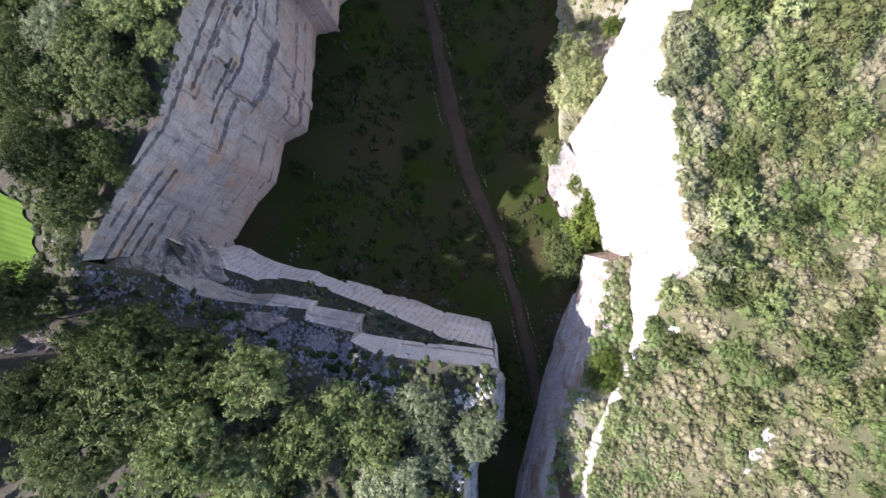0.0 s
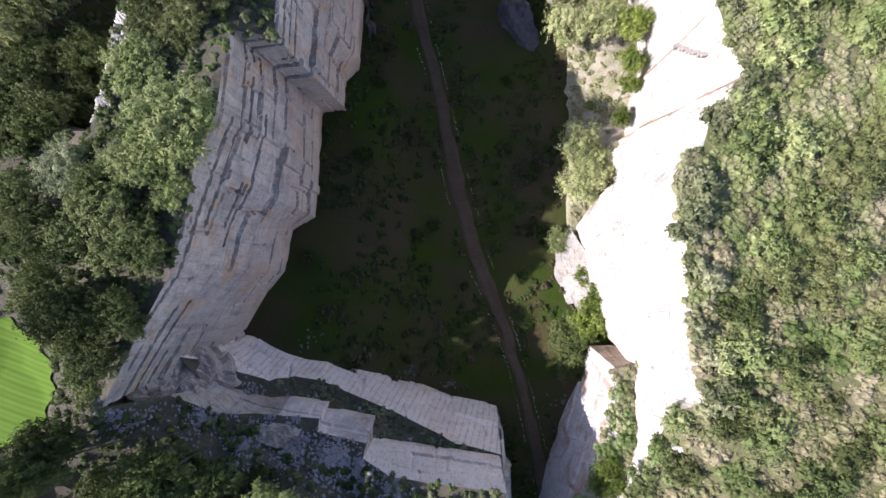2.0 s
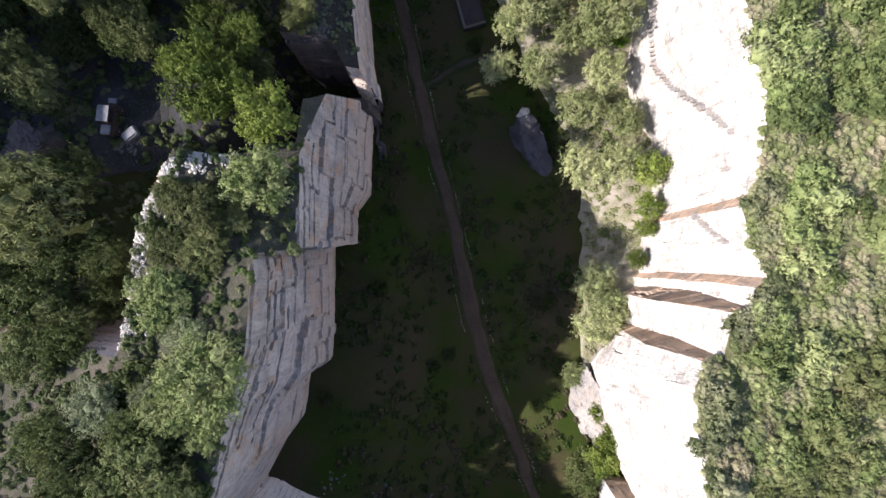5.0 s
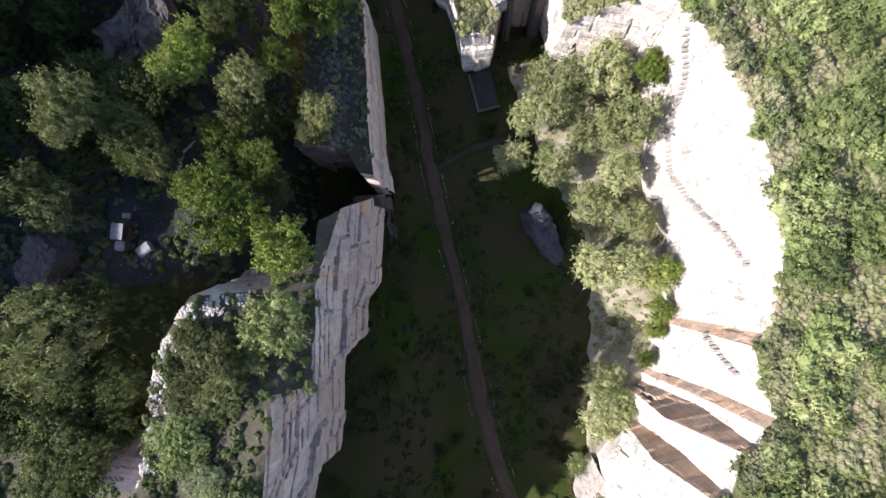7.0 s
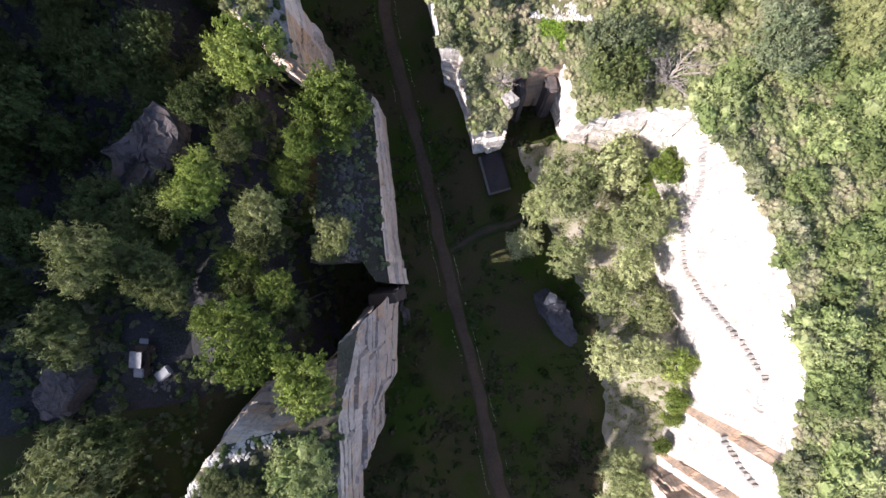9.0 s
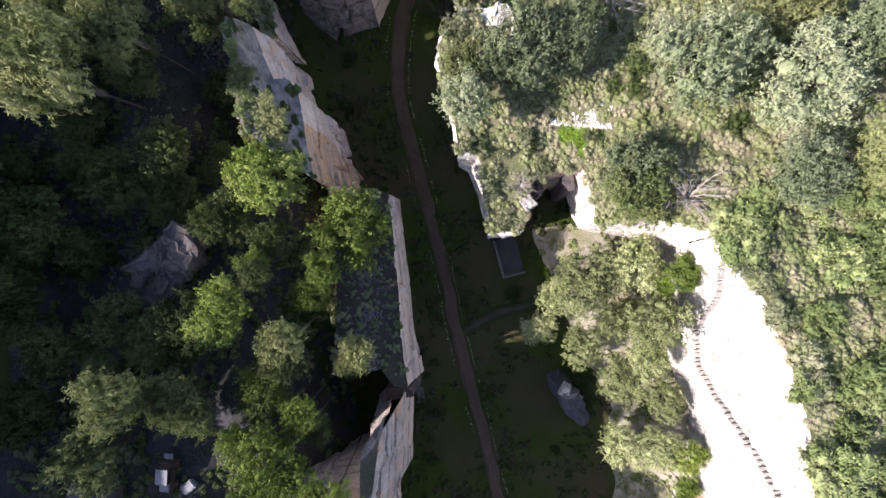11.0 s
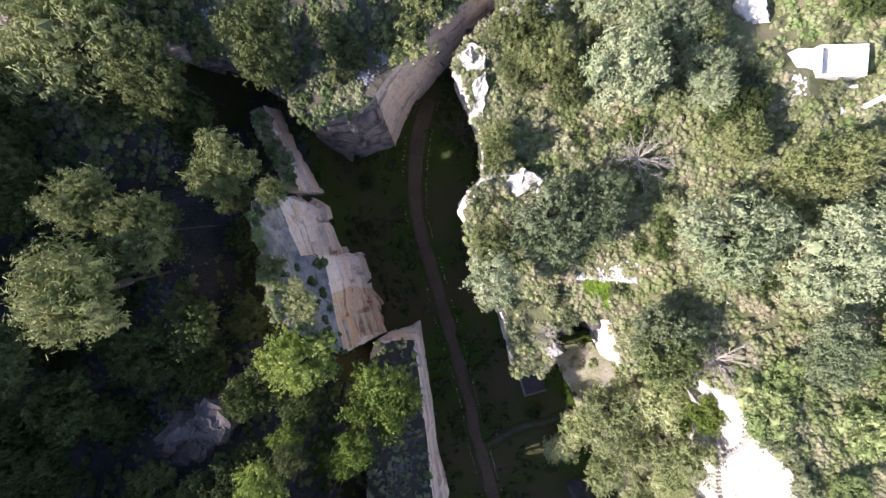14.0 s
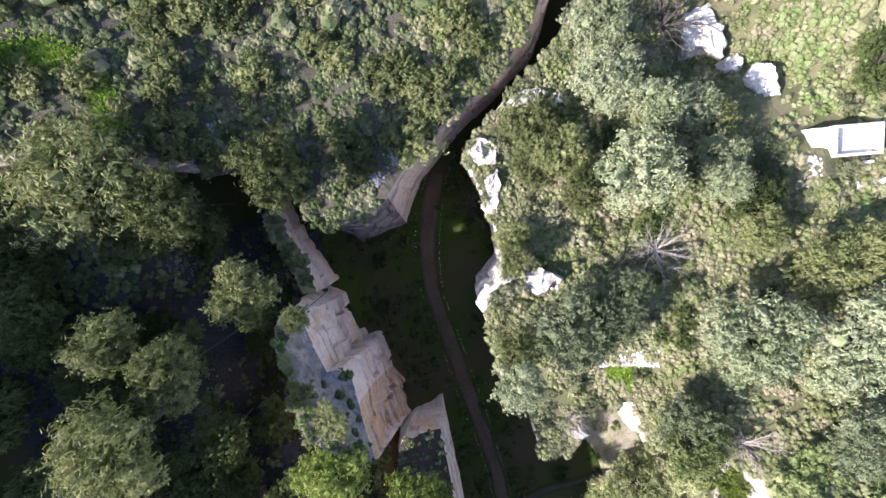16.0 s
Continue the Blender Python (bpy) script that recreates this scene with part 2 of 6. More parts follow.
LEAF_DARK = leaf_material("dark evergreen leaves", (0.045, 0.065, 0.020), (0.080, 0.108, 0.034), (0.122, 0.142, 0.055))
LEAF_WILLOW = leaf_material("pale yellowish leaves", (0.23, 0.275, 0.11), (0.325, 0.36, 0.165), (0.415, 0.43, 0.23))
LEAF_HEATH = leaf_material("heath leaves", (0.13, 0.16, 0.075), (0.23, 0.25, 0.135), (0.32, 0.315, 0.20))
LEAF_MAQUIS = leaf_material("glossy maquis leaves", (0.125, 0.17, 0.06), (0.185, 0.235, 0.085), (0.26, 0.29, 0.13))
BARK, bn, bl, bb = material("bark", 0.95)
bl.new(ramp(bn, bl, noise_tex(bn, bl, position(bn, bl, (4, 4, 0.8)), 2.0), (0.3, (0.035, 0.03, 0.026)), (0.7, (0.095, 0.085, 0.075))), bb.inputs["Base Color"])


# ---------------------------------------------------------------- builders
def mesh_object(name, verts, faces, mat, parent=None, smooth=False):
    me = bpy.data.meshes.new(name)
    me.from_pydata([tuple(v) for v in verts], [], faces)
    me.materials.append(mat)
    if smooth:
        me.shade_smooth()
    me.update()
    ob = new(name, me)
    ob.parent = parent
    return ob


def hash01(*k):
    """A fixed random number in 0..1 for whole numbers."""
    h = 2166136261
    for v in k:
        h = ((h ^ (int(v) & 0xFFFFFFFF)) * 16777619) & 0xFFFFFFFF
        h ^= h >> 13
    return ((h * 2654435761) & 0xFFFFFFFF) / 0xFFFFFFFF


def resample(line, count):
    p = np.array(line, float)
    d = np.r_[0, np.cumsum(np.linalg.norm(np.diff(p, axis=0), axis=1))]
    s = np.linspace(0, d[-1], count)
    return np.stack([np.interp(s, d, p[:, k]) for k in range(3)], 1)


def blocks(s, z, seed, rough, open_above=99.0):
    """How far a quarried face stands proud at s metres along it and z metres up: beds set back from one another, sawn panels, recessed joints."""
    rough *= 0.35 + 0.85 * min(1.0, max(0.0, 0.5 + 1.6 * noise.noise((s * 0.07, z * 0.11, seed + 20))))
    zz = z + 0.7 * noise.noise((s * 0.06, z * 0.08, seed)) + 0.02 * s * (hash01(seed, 1) - 0.5)
    bed = math.floor(zz / 2.3 + 0.25 * hash01(math.floor(s / 9.0), seed))
    edge = zz - (bed - 0.25 * hash01(math.floor(s / 9.0), seed)) * 2.3
    width = 2.6 + 4.4 * hash01(bed, seed)
    ss = s + 7.0 * hash01(bed, seed, 3) + 0.15 * noise.noise((s * 0.4, z * 0.5, seed + 9))
    col = math.floor(ss / width)
    out = rough * 0.9 * (hash01(bed, seed, 4) - 0.5) * (0.4 + hash01(bed, col, seed, 2)) + rough * 1.2 * (hash01(bed, col, seed, 5) - 0.5)
    out += rough * 1.3 * (hash01(math.floor(s / 7.3 + 0.4 * hash01(bed // 2, seed)), seed, 8) - 0.5)
    thin = math.floor(zz / 0.62 + 0.3 * noise.noise((s * 0.2, 1.5, seed)))
    if hash01(bed, col, seed, 6) > 0.35:             # most blocks split into thin beds
        out += rough * 0.5 * (hash01(thin, col, seed, 11) - 0.5)
    if edge < 0.26 and noise.noise((s * 0.22, bed * 3.1, seed + 4)) > 0.0:
        out -= 0.8 * rough
    if ss - col * width < 0.26 and hash01(bed, col, seed, 7) > 0.35:
        out -= 1.0 * rough
    layer = math.floor(zz / 1.15)
    if z > open_above and zz - 1.15 * layer < 0.22 and noise.noise((s * 0.14, layer * 2.3, seed + 6)) > -0.04:
        out -= 0.5
    out += 0.22 * rough * noise.fractal((s * 0.5, z * 0.5, seed), 1.0, 2.0, 4)
    return out


FACES = {}


def cliff(name, rim, base, mat, label, seed=0, rough=0.6, step=0.26, undercut=1.6, foot=-4.0, category="cliff", waist=None, second=None, open_above=99.0):
    """A quarry face between a rim and a foot line that run the same way, the open side to the right. Returns its upper row."""
    rim, base = np.array(rim, float), np.array(base, float)
    if len(base) != len(rim):
        base = resample(base, len(rim))
    belt = (rim + base) / 2
    for k, p in (waist or {}).items():
        belt[k] = p
    lines, stained = [], []
    for seg, (r0, r1, b0, b1, m0, m1) in enumerate(zip(rim, rim[1:], base, base[1:], belt, belt[1:])):
        k = max(1, math.ceil(max(np.linalg.norm(r1 - r0), np.linalg.norm(b1 - b0), np.linalg.norm(m1 - m0)) / step))
        lines += [(r0 + (r1 - r0) * i / k, b0 + (b1 - b0) * i / k, m0 + (m1 - m0) * i / k) for i in range(k)]
        stained += [bool(second) and seg in second[1]] * k
    lines.append((rim[-1], base[-1], belt[-1]))
    belts = np.array([q[2] for q in lines])
    tops, feet = np.array([q[0] for q in lines]), np.array([q[1] for q in lines])
    mids = (tops + feet) / 2
    tangent = np.gradient(mids[:, :2], axis=0)
    tangent /= np.linalg.norm(tangent, axis=1)[:, None] + 1e-9
    normal = np.stack([tangent[:, 1], -tangent[:, 0]], 1)
    along = np.r_[0, np.cumsum(np.linalg.norm(np.diff(mids[:, :2], axis=0), axis=1))]
    wild = np.interp(np.arange(len(tops)), [k for k in range(0, len(tops), 4)], [1.0 + (second[2] - 1.0) * any(stained[k:k + 3]) if second and len(second) > 2 else 1.0 for k in range(0, len(tops), 4)])
    rows = max(3, math.ceil(np.linalg.norm(tops - feet, axis=1).max() / step))
    verts = []
    for j in range(rows + 1):
        v = j / rows
        for i in range(len(tops)):
            p = tops[i] + (belts[i] - tops[i]) * 2 * v if v < 0.5 else belts[i] + (feet[i] - belts[i]) * (2 * v - 1)
            d = blocks(along[i], p[2], seed, rough * wild[i], open_above) * (0.35 + 0.65 * min(1, 4 * v))
            verts.append((p[0] + normal[i, 0] * d, p[1] + normal[i, 1] * d, p[2]))
    for i in range(len(tops)):
        x, y, z = verts[rows * len(tops) + i]
        verts.append((x - normal[i, 0] * undercut, y - normal[i, 1] * undercut, min(foot, z - 1)))
    w = len(tops)
    faces = [(j * w + i, (j + 1) * w + i, (j + 1) * w + i + 1, j * w + i + 1) for j in range(rows + 1) for i in range(w - 1)]
    ob = tagged(mesh_object(name, verts, faces, mat), label, category, kind="structure")
    if second:
        ob.data.materials.append(second[0])
        ob.data.polygons.foreach_set("material_index", [int(stained[k % (w - 1)]) for k in range(len(faces))])
    FACES[name] = (verts, faces)
    return [Vector(verts[i]) for i in range(w)]


def spread(known, x, y, power=3.0):
    """A height between known points, weighted by nearness."""
    d2 = (known[:, 0] - x) ** 2 + (known[:, 1] - y) ** 2 + 0.05
    w = d2 ** (-power / 2)
    return float((w * known[:, 2]).sum() / w.sum())


TOPS = []


def plateau(name, outline, mat, label, inner=(), gap=1.2, rough=0.35, category="plateau"):
    """The uneven top of a rock mass inside a closed outline; the rim keeps its own heights."""
    ring = [Vector(p) for p in outline]
    xs, ys = [p.x for p in ring], [p.y for p in ring]
    known = np.array([tuple(p) for p in ring[:: max(1, len(ring) // 220)]] + [tuple(p) for p in inner], float)
    pts = [p.to_2d() for p in ring]
    grid = []
    rnd = random.Random(len(ring))
    x = min(xs)
    while x < max(xs):
        near = -48 < x < 52
        y = min(ys)
        while y < max(ys):
            step = gap if near and -35 < y < 120 else 9.0
            grid.append(Vector((x + rnd.uniform(-0.3, 0.3) * gap, y + rnd.uniform(-0.3, 0.3) * step)))
            y += step
        x += gap if near else 9.0
    n = len(pts)
    edges = [(i, (i + 1) % n) for i in range(n)]
    co, _, faces, orig, _, _ = geometry.delaunay_2d_cdt(pts + grid, edges, [tuple(range(n))], 1, 1e-4)
    verts = []
    for k, c in enumerate(co):
        src = [o for o in orig[k] if o < n]
        if src:
            verts.append(tuple(ring[src[0]]))
        else:
            z = spread(known, c.x, c.y) + rough * noise.fractal((c.x * 0.18, c.y * 0.18, 3.1), 1.0, 2.0, 4)
            verts.append((c.x, c.y, z))
    ob = tagged(mesh_object(name, verts, faces, mat, smooth=False), label, category, kind="structure")
    TOPS.append(BVHTree.FromPolygons(verts, faces))
    return ob


def top_at(x, y):
    """The height of the highest ground at a place."""
    best = -99
    for tree in TOPS:
        hit = tree.ray_cast(Vector((x, y, 90)), Vector((0, 0, -1)))
        if hit[0] and hit[0].z > best:
            best = hit[0].z
    return best


# ---------------------------------------------------------------- quarry floor and hollow
LOW = np.array([
    (4, -30, 0), (3, 0, 0), (2, 15, 0), (0, 30, 0), (-1, 45, 0), (-2, 60, 0), (-3, 75, 0), (-3, 88, -0.5), (2, 97, -1.5), (10, 103, -1),
    (-22, 11, 5.5), (-18, 18, 5), (-15, 25, 4), (-12, 34, 3), (-8, 45, 1), (12, 6, 2), (11, 13, 1.5), (14, 19, 2.2), (18, 26, 3.5), (16, 31, 0.8),
    (21, 38, 4), (22, 45, 2.7), (20, 53, 4), (14, 58, 2.5), (9, 62, 1), (6, 45, 0.5), (8, 30, 0.3), (-9, 49, 1), (-13, 47.5, 2.5), (-11.5, 50, 1.5), (-14.5, 51, 3), (-14, 60, 9),
    (-19.5, 48, 16.5), (-20, 52, 16), (-28, 47, 16), (-26, 60, 14), (-22, 70, 12), (-19, 78, 5), (-18, 86, 5), (-16, 94, 3), (-28, 80, 12), (-30, 95, 14),
    (-45, 42, 18), (-33, 34, 17.5), (-60, 42, 18), (-60, 70, 18), (-50, 92, 17), (-8, 80, 0), (-10, 90, 0), (11, 66, 1), (40, 0, 0), (40, 60, 0), (-40, -20, 5)], float)


def low_ground():
    xs, ys = np.arange(-72, 60, 1.0), np.arange(-62, 152, 1.0)
    verts = []
    for y in ys:
        for x in xs:
            verts.append((x, y, spread(LOW, x, y, 3.5) + 0.22 * noise.fractal((x * 0.25, y * 0.25, 7.7), 1.0, 2.0, 3) - 0.05))
    w = len(xs)
    faces = [(j * w + i, j * w + i + 1, (j + 1) * w + i + 1, (j + 1) * w + i) for j in range(len(ys) - 1) for i in range(w - 1)]
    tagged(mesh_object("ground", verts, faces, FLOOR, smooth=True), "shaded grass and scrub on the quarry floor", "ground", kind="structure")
    TOPS.append(BVHTree.FromPolygons(verts, faces))


low_ground()

# ---------------------------------------------------------------- west and south masses
west_rim = [(-26.1, 7.1, 21.5), (-23.0, 11.6, 22), (-19.8, 15.6, 22.7), (-18.4, 18.9, 23), (-16.8, 23.0, 23.6), (-15.2, 26.5, 23.4), (-14.2, 31.8, 23.1),
            (-14.2, 33.4, 22), (-11.6, 33.4, 20.5), (-10.9, 38.2, 20), (-10.8, 41.0, 19.5), (-9.6, 44.6, 17.5), (-9.0, 47.5, 15)]
west_foot = [(-24.2, 9.7, 6), (-20.8, 14.5, 6), (-18.7, 16.6, 6), (-17.4, 21.0, 6), (-15.0, 22.3, 6), (-14.1, 27.4, 5.3), (-13.5, 32.5, 5),
             (-13.2, 34.6, 5), (-10.5, 34.4, 5), (-9.8, 38.2, 6), (-8.2, 40.0, 5), (-7.0, 46.2, 5), (-6.4, 49.6, 6)]
row_west = cliff("cliff_west", west_rim, west_foot, ROCK, "tall pale limestone quarry face with sawn ledges", 1, 0.25, step=0.17, open_above=16.5)
north_rim = [(-9.0, 47.5, 15), (-10.6, 46.5, 17), (-10.9, 42.0, 19.5), (-15.1, 41.3, 21), (-18.7, 41.6, 23.3), (-21.9, 38.6, 22), (-23.4, 35.5, 21.8), (-24.0, 31, 22.3), (-25.5, 27.2, 22.2), (-32, 29, 20), (-45, 33, 19), (-72, 36, 18.6)]
north_foot = [(-8.4, 49.0, 3), (-10.9, 47.5, 4), (-11.5, 43.5, 6), (-15.1, 43.0, 9), (-19.2, 43.0, 11), (-23, 39.6, 12), (-25, 36.2, 13), (-25.6, 32.5, 14), (-27, 29.5, 14), (-32.5, 31.5, 17), (-45, 36, 17.5), (-72, 39, 17.5)]
row_north = cliff("cliff_north_face", north_rim, north_foot, ROCK, "shaded limestone face above the wooded hollow", 2, 0.3)

low_rim = [(-24.3, 9.6, 15.5), (-23.6, 8.6, 12), (-22.2, 7.1, 10), (-20.0, 5.9, 9), (-17.6, 5.7, 8), (-15.0, 4.9, 7.6), (-11.8, 3.2, 7.6), (-7.5, 0.9, 8), (-2.4, -2.0, 9), (1.7, -3.4, 9.5)]
low_foot = [(-24.6, 10.6, 6), (-24.2, 10.4, 5.5), (-22.8, 10.3, 5), (-20.8, 9.4, 4.3), (-18.3, 8.4, 3.3), (-14.6, 7.3, 2.4), (-11.9, 5.8, 2), (-8.3, 3.5, 1.4), (-2.5, 0.5, 0.8), (2.2, -1.1, 0.3)]
row_low = cliff("cliff_south_lower", low_rim[::-1], low_foot[::-1], SAWN_ROWS, "smooth sawn limestone wall with vertical tool marks", 3, 0.22)
up_rim = [(-25.0, 6.6, 16), (-22.0, 4.2, 14), (-19.8, 3.6, 12.4), (-17.8, 3.1, 12), (-14.2, 2.3, 11.6), (-14.3, 1.3, 12.2), (-10.1, -0.3, 11.8), (-10.1, -0.95, 13.6), (-7.75, -2.3, 14.6), (-2.6, -3.5, 14.9), (1.55, -4.5, 14.9)]
up_foot = [(-23.4, 6.4, 11.5), (-21.5, 5.2, 11), (-19.5, 4.4, 10.4), (-17.5, 4.2, 10), (-14.1, 3.1, 9.8), (-14.1, 2.6, 9.8), (-9.65, 1.25, 9.9), (-9.7, -0.3, 10), (-7.9, -0.85, 10), (-2.45, -2.4, 9.8), (1.55, -3.4, 9.8)]
row_up = cliff("cliff_south_upper", up_rim[::-1], up_foot[::-1], SAWN, "stepped upper wall of pale limestone blocks", 4, 0.2, second=(WEATHERED, {3, 7, 8, 9}))
plateau("ledge", list(row_low) + [Vector((x - 0.3, y - 1.1, z + 0.2)) for x, y, z in up_foot], DARK_HEATH, "narrow overgrown ledge between two sawn walls", gap=0.7, rough=0.25, category="ledge")
east_rim = [(1.55, -4.5, 14.9), (1.0, -6.3, 15.5), (0.7, -9.6, 15.5), (-1.5, -10.3, 15), (-2.4, -13.4, 15), (-4.5, -25, 15), (-8, -62, 15)]
east_foot = [(2.2, -1.6, 0), (2.0, -6.3, 0), (1.6, -9.8, 0), (-0.2, -10.8, 0), (-1.4, -13.6, 0), (-3.5, -25, 0), (-7, -62, 0)]
row_send = cliff("cliff_south_end", east_rim[::-1], east_foot[::-1], ROCK_PALE, "limestone end wall beside the narrow passage", 5, 0.5)
outline = list(row_up) + [Vector(p) for p in west_rim[:1]] + list(row_west)[1:] + list(row_north)[1:] + [Vector((-72, -62, 20))] + list(row_send)[:-1]
plateau("plateau_southwest", outline, DARK_HEATH, "stony heath on the quarry rim", [(-40, 10, 20.5), (-40, -20, 20), (-15, -3, 17.5), (-8, -6, 16.5), (-24, 2, 17), (-20, 0.5, 15.6), (-14, -0.8, 13.4), (-31, 6, 19.6), (-36, 1.0, 9), (-38.5, -1.2, 8), (-34.5, 2.6, 12), (-41, -4, 9), (-32, 3.6, 19), (-34, -2, 19), (-37, 4.6, 19)])

# ---------------------------------------------------------------- east mass
e_rim = [(6, -62, 9.2), (6.5, -20, 9.2), (9.2, -13, 9.6), (12.9, -7.2, 10.4), (15.2, -2.2, 12.4), (16.0, 0.4, 15), (17.6, 0.8, 15.8), (16.8, 8.0, 18.5), (17.1, 12.9, 19), (17.1, 18.4, 18.9),
         (18.6, 20.0, 18.6), (19.8, 20.2, 18.5), (21.3, 23.5, 18.4), (22.7, 23.6, 18.3), (23.3, 25.2, 18.2), (24.4, 25.8, 18.2), (23.8, 28.4, 18.1), (23.4, 31.7, 18.2), (24.4, 32.6, 18.7), (25.9, 39.7, 20), (25.5, 46.7, 19.8), (25.3, 54.2, 17.8), (23.8, 57.9, 17.4), (22.8, 61.6, 17)]
e_foot = [(5, -62, 6), (5.8, -20, 7.0), (8.5, -13, 7.8), (12.3, -7.0, 9), (14.4, -2.4, 9), (14.6, 0.2, 9), (15.0, 2.6, 9), (14.2, 7.0, 4.4), (13.6, 12.0, 4.2), (13.6, 17.4, 3.4),
          (16.9, 20.8, 4.2), (18.0, 21.2, 4.4), (18.0, 24.5, 4), (19.4, 25.2, 4), (19.6, 26.1, 4), (20.2, 26.6, 4.2), (20.8, 29.3, 4.4), (21.9, 31.8, 4.6), (22.3, 32.4, 4.6), (23.7, 41.0, 5), (22.6, 46.2, 2.7), (22.6, 50.0, 4), (23.6, 54.5, 7), (22.6, 59.5, 6)]
e_waist = {10: (16.5, 20.6, 12.2), 11: (19.3, 20.8, 12), 12: (17.9, 24.5, 12.4), 13: (21.6, 24.9, 11.5), 14: (21.5, 25.8, 11), 15: (22.8, 26.3, 11.4), 17: (22.7, 31.7, 11), 18: (23.7, 32.5, 12)}
last = len(e_rim) - 1
# Ribs' north faces take the darker brown: their shade is in the colour.
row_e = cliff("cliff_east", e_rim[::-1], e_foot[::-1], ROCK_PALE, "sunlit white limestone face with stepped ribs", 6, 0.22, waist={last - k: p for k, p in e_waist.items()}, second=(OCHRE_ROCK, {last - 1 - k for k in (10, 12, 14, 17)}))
EAST_FACE = BVHTree.FromPolygons(*FACES["cliff_east"])
j_rim = [(22.8, 61.6, 17), (19.9, 63.0, 13.5), (14.6, 63.6, 10.5), (13.6, 69.1, 11), (8.6, 69.3, 10.5), (7.4, 64.2, 9.6), (3.9, 64.2, 9.2), (4.3, 69.3, 10), (3.9, 72.0, 11), (2.0, 72.4, 12), (2.0, 78.2, 13), (1.4, 81.8, 13.4),
         (4.4, 84.0, 14), (4.6, 89.1, 10.8), (4.1, 91.9, 10.5), (3.2, 96.2, 9), (5.2, 98.1, 9), (8.2, 100.3, 9), (14.7, 104.6, 9), (19, 110, 9), (24, 120, 10), (30, 152, 12)]
j_foot = [(22.6, 59.5, 6), (19.9, 60.8, 5.5), (14.3, 63.2, 4), (13.2, 67.6, 2), (9.0, 67.8, 2), (7.3, 63.3, 3), (4.1, 63.3, 2), (3.9, 68.4, 1.5), (3.2, 71.4, 1.5), (2.2, 72.3, 1.5), (2.1, 78.2, 1.5), (1.7, 82.6, 1.5),
          (4.6, 85.0, 1), (4.9, 89.3, 0), (4.5, 92.0, 0), (3.8, 95.6, -1), (5.4, 97.6, -1), (8.4, 99.8, -1), (14.8, 104.2, 0), (18.8, 110, 0), (23.8, 120, 1), (29.8, 152, 2)]
# Inner bay faces get the darker brown; it carries the bay's shade.
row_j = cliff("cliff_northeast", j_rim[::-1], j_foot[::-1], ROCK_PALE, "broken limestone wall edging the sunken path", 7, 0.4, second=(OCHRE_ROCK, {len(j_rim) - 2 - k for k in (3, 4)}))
plateau("plateau_east", list(row_j) + list(row_e)[1:] + [Vector((76, -62, 14)), Vector((76, 152, 13))], HEATH, "dry heath between evergreen shrubs",
        [(40, 10, 17.5), (35, 40, 19), (32, 60, 16), (33, 87, 12), (34, 97, 6.5), (12, 80, 13.2), (8, 76, 12.6), (18, 90, 11.4), (12, 92, 10.6), (20, 75, 13.4), (28, 74, 13.4), (26, 82, 12), (28, 100, 4.5), (45, 100, 9), (36, 92, 9.5), (38, 86, 10.5)])
w_rim = [(16.2, 3.3, 9.5), (14.9, 3.1, 9.4), (13.4, 3.0, 9.3), (13.0, 1.85, 9.4), (11.95, -0.8, 9.3), (10.75, -3.7, 9), (9.3, -6.55, 8.8), (6.75, -10.7, 8.6), (5.0, -14.9, 8.4), (3.4, -19, 8.2), (1.5, -62, 8)]
w_foot = [(16.6, 4.6, 4.6), (15.2, 4.4, 4.4), (12.8, 4.5, 3.2), (11.9, 1.4, 1.5), (9.95, -2.0, 0.8), (8.4, -5.0, 0.4), (6.9, -7.6, 0.2), (4.6, -12.9, 0), (2.6, -17.4, 0), (1.6, -20.5, 0), (0, -62, 0)]
# North end faces get the darker brown, undercut shade included.
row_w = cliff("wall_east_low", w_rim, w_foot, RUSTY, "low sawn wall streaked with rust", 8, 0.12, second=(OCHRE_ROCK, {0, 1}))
plateau("terrace", list(row_w) + [Vector((5, -62, 6.5))] + [Vector((x + 0.9, y, z)) for x, y, z in e_foot[1:7]], STONY, "rocky terrace with shrubs below the white face", gap=0.8, category="terrace")

# ---------------------------------------------------------------- rock walls beside the path, north part
def island(name, rim, foot, mat, label, seed, rough=0.5, top=HEATH, waist=None, second=None):
    row = cliff(name, list(rim) + [rim[0]], list(foot) + [foot[0]], mat, label, seed, rough, waist=waist, second=second)
    plateau(name + "_top", row[:-1], top, "stony overgrown top of a rock wall", gap=0.8, rough=0.25, category="rock top")


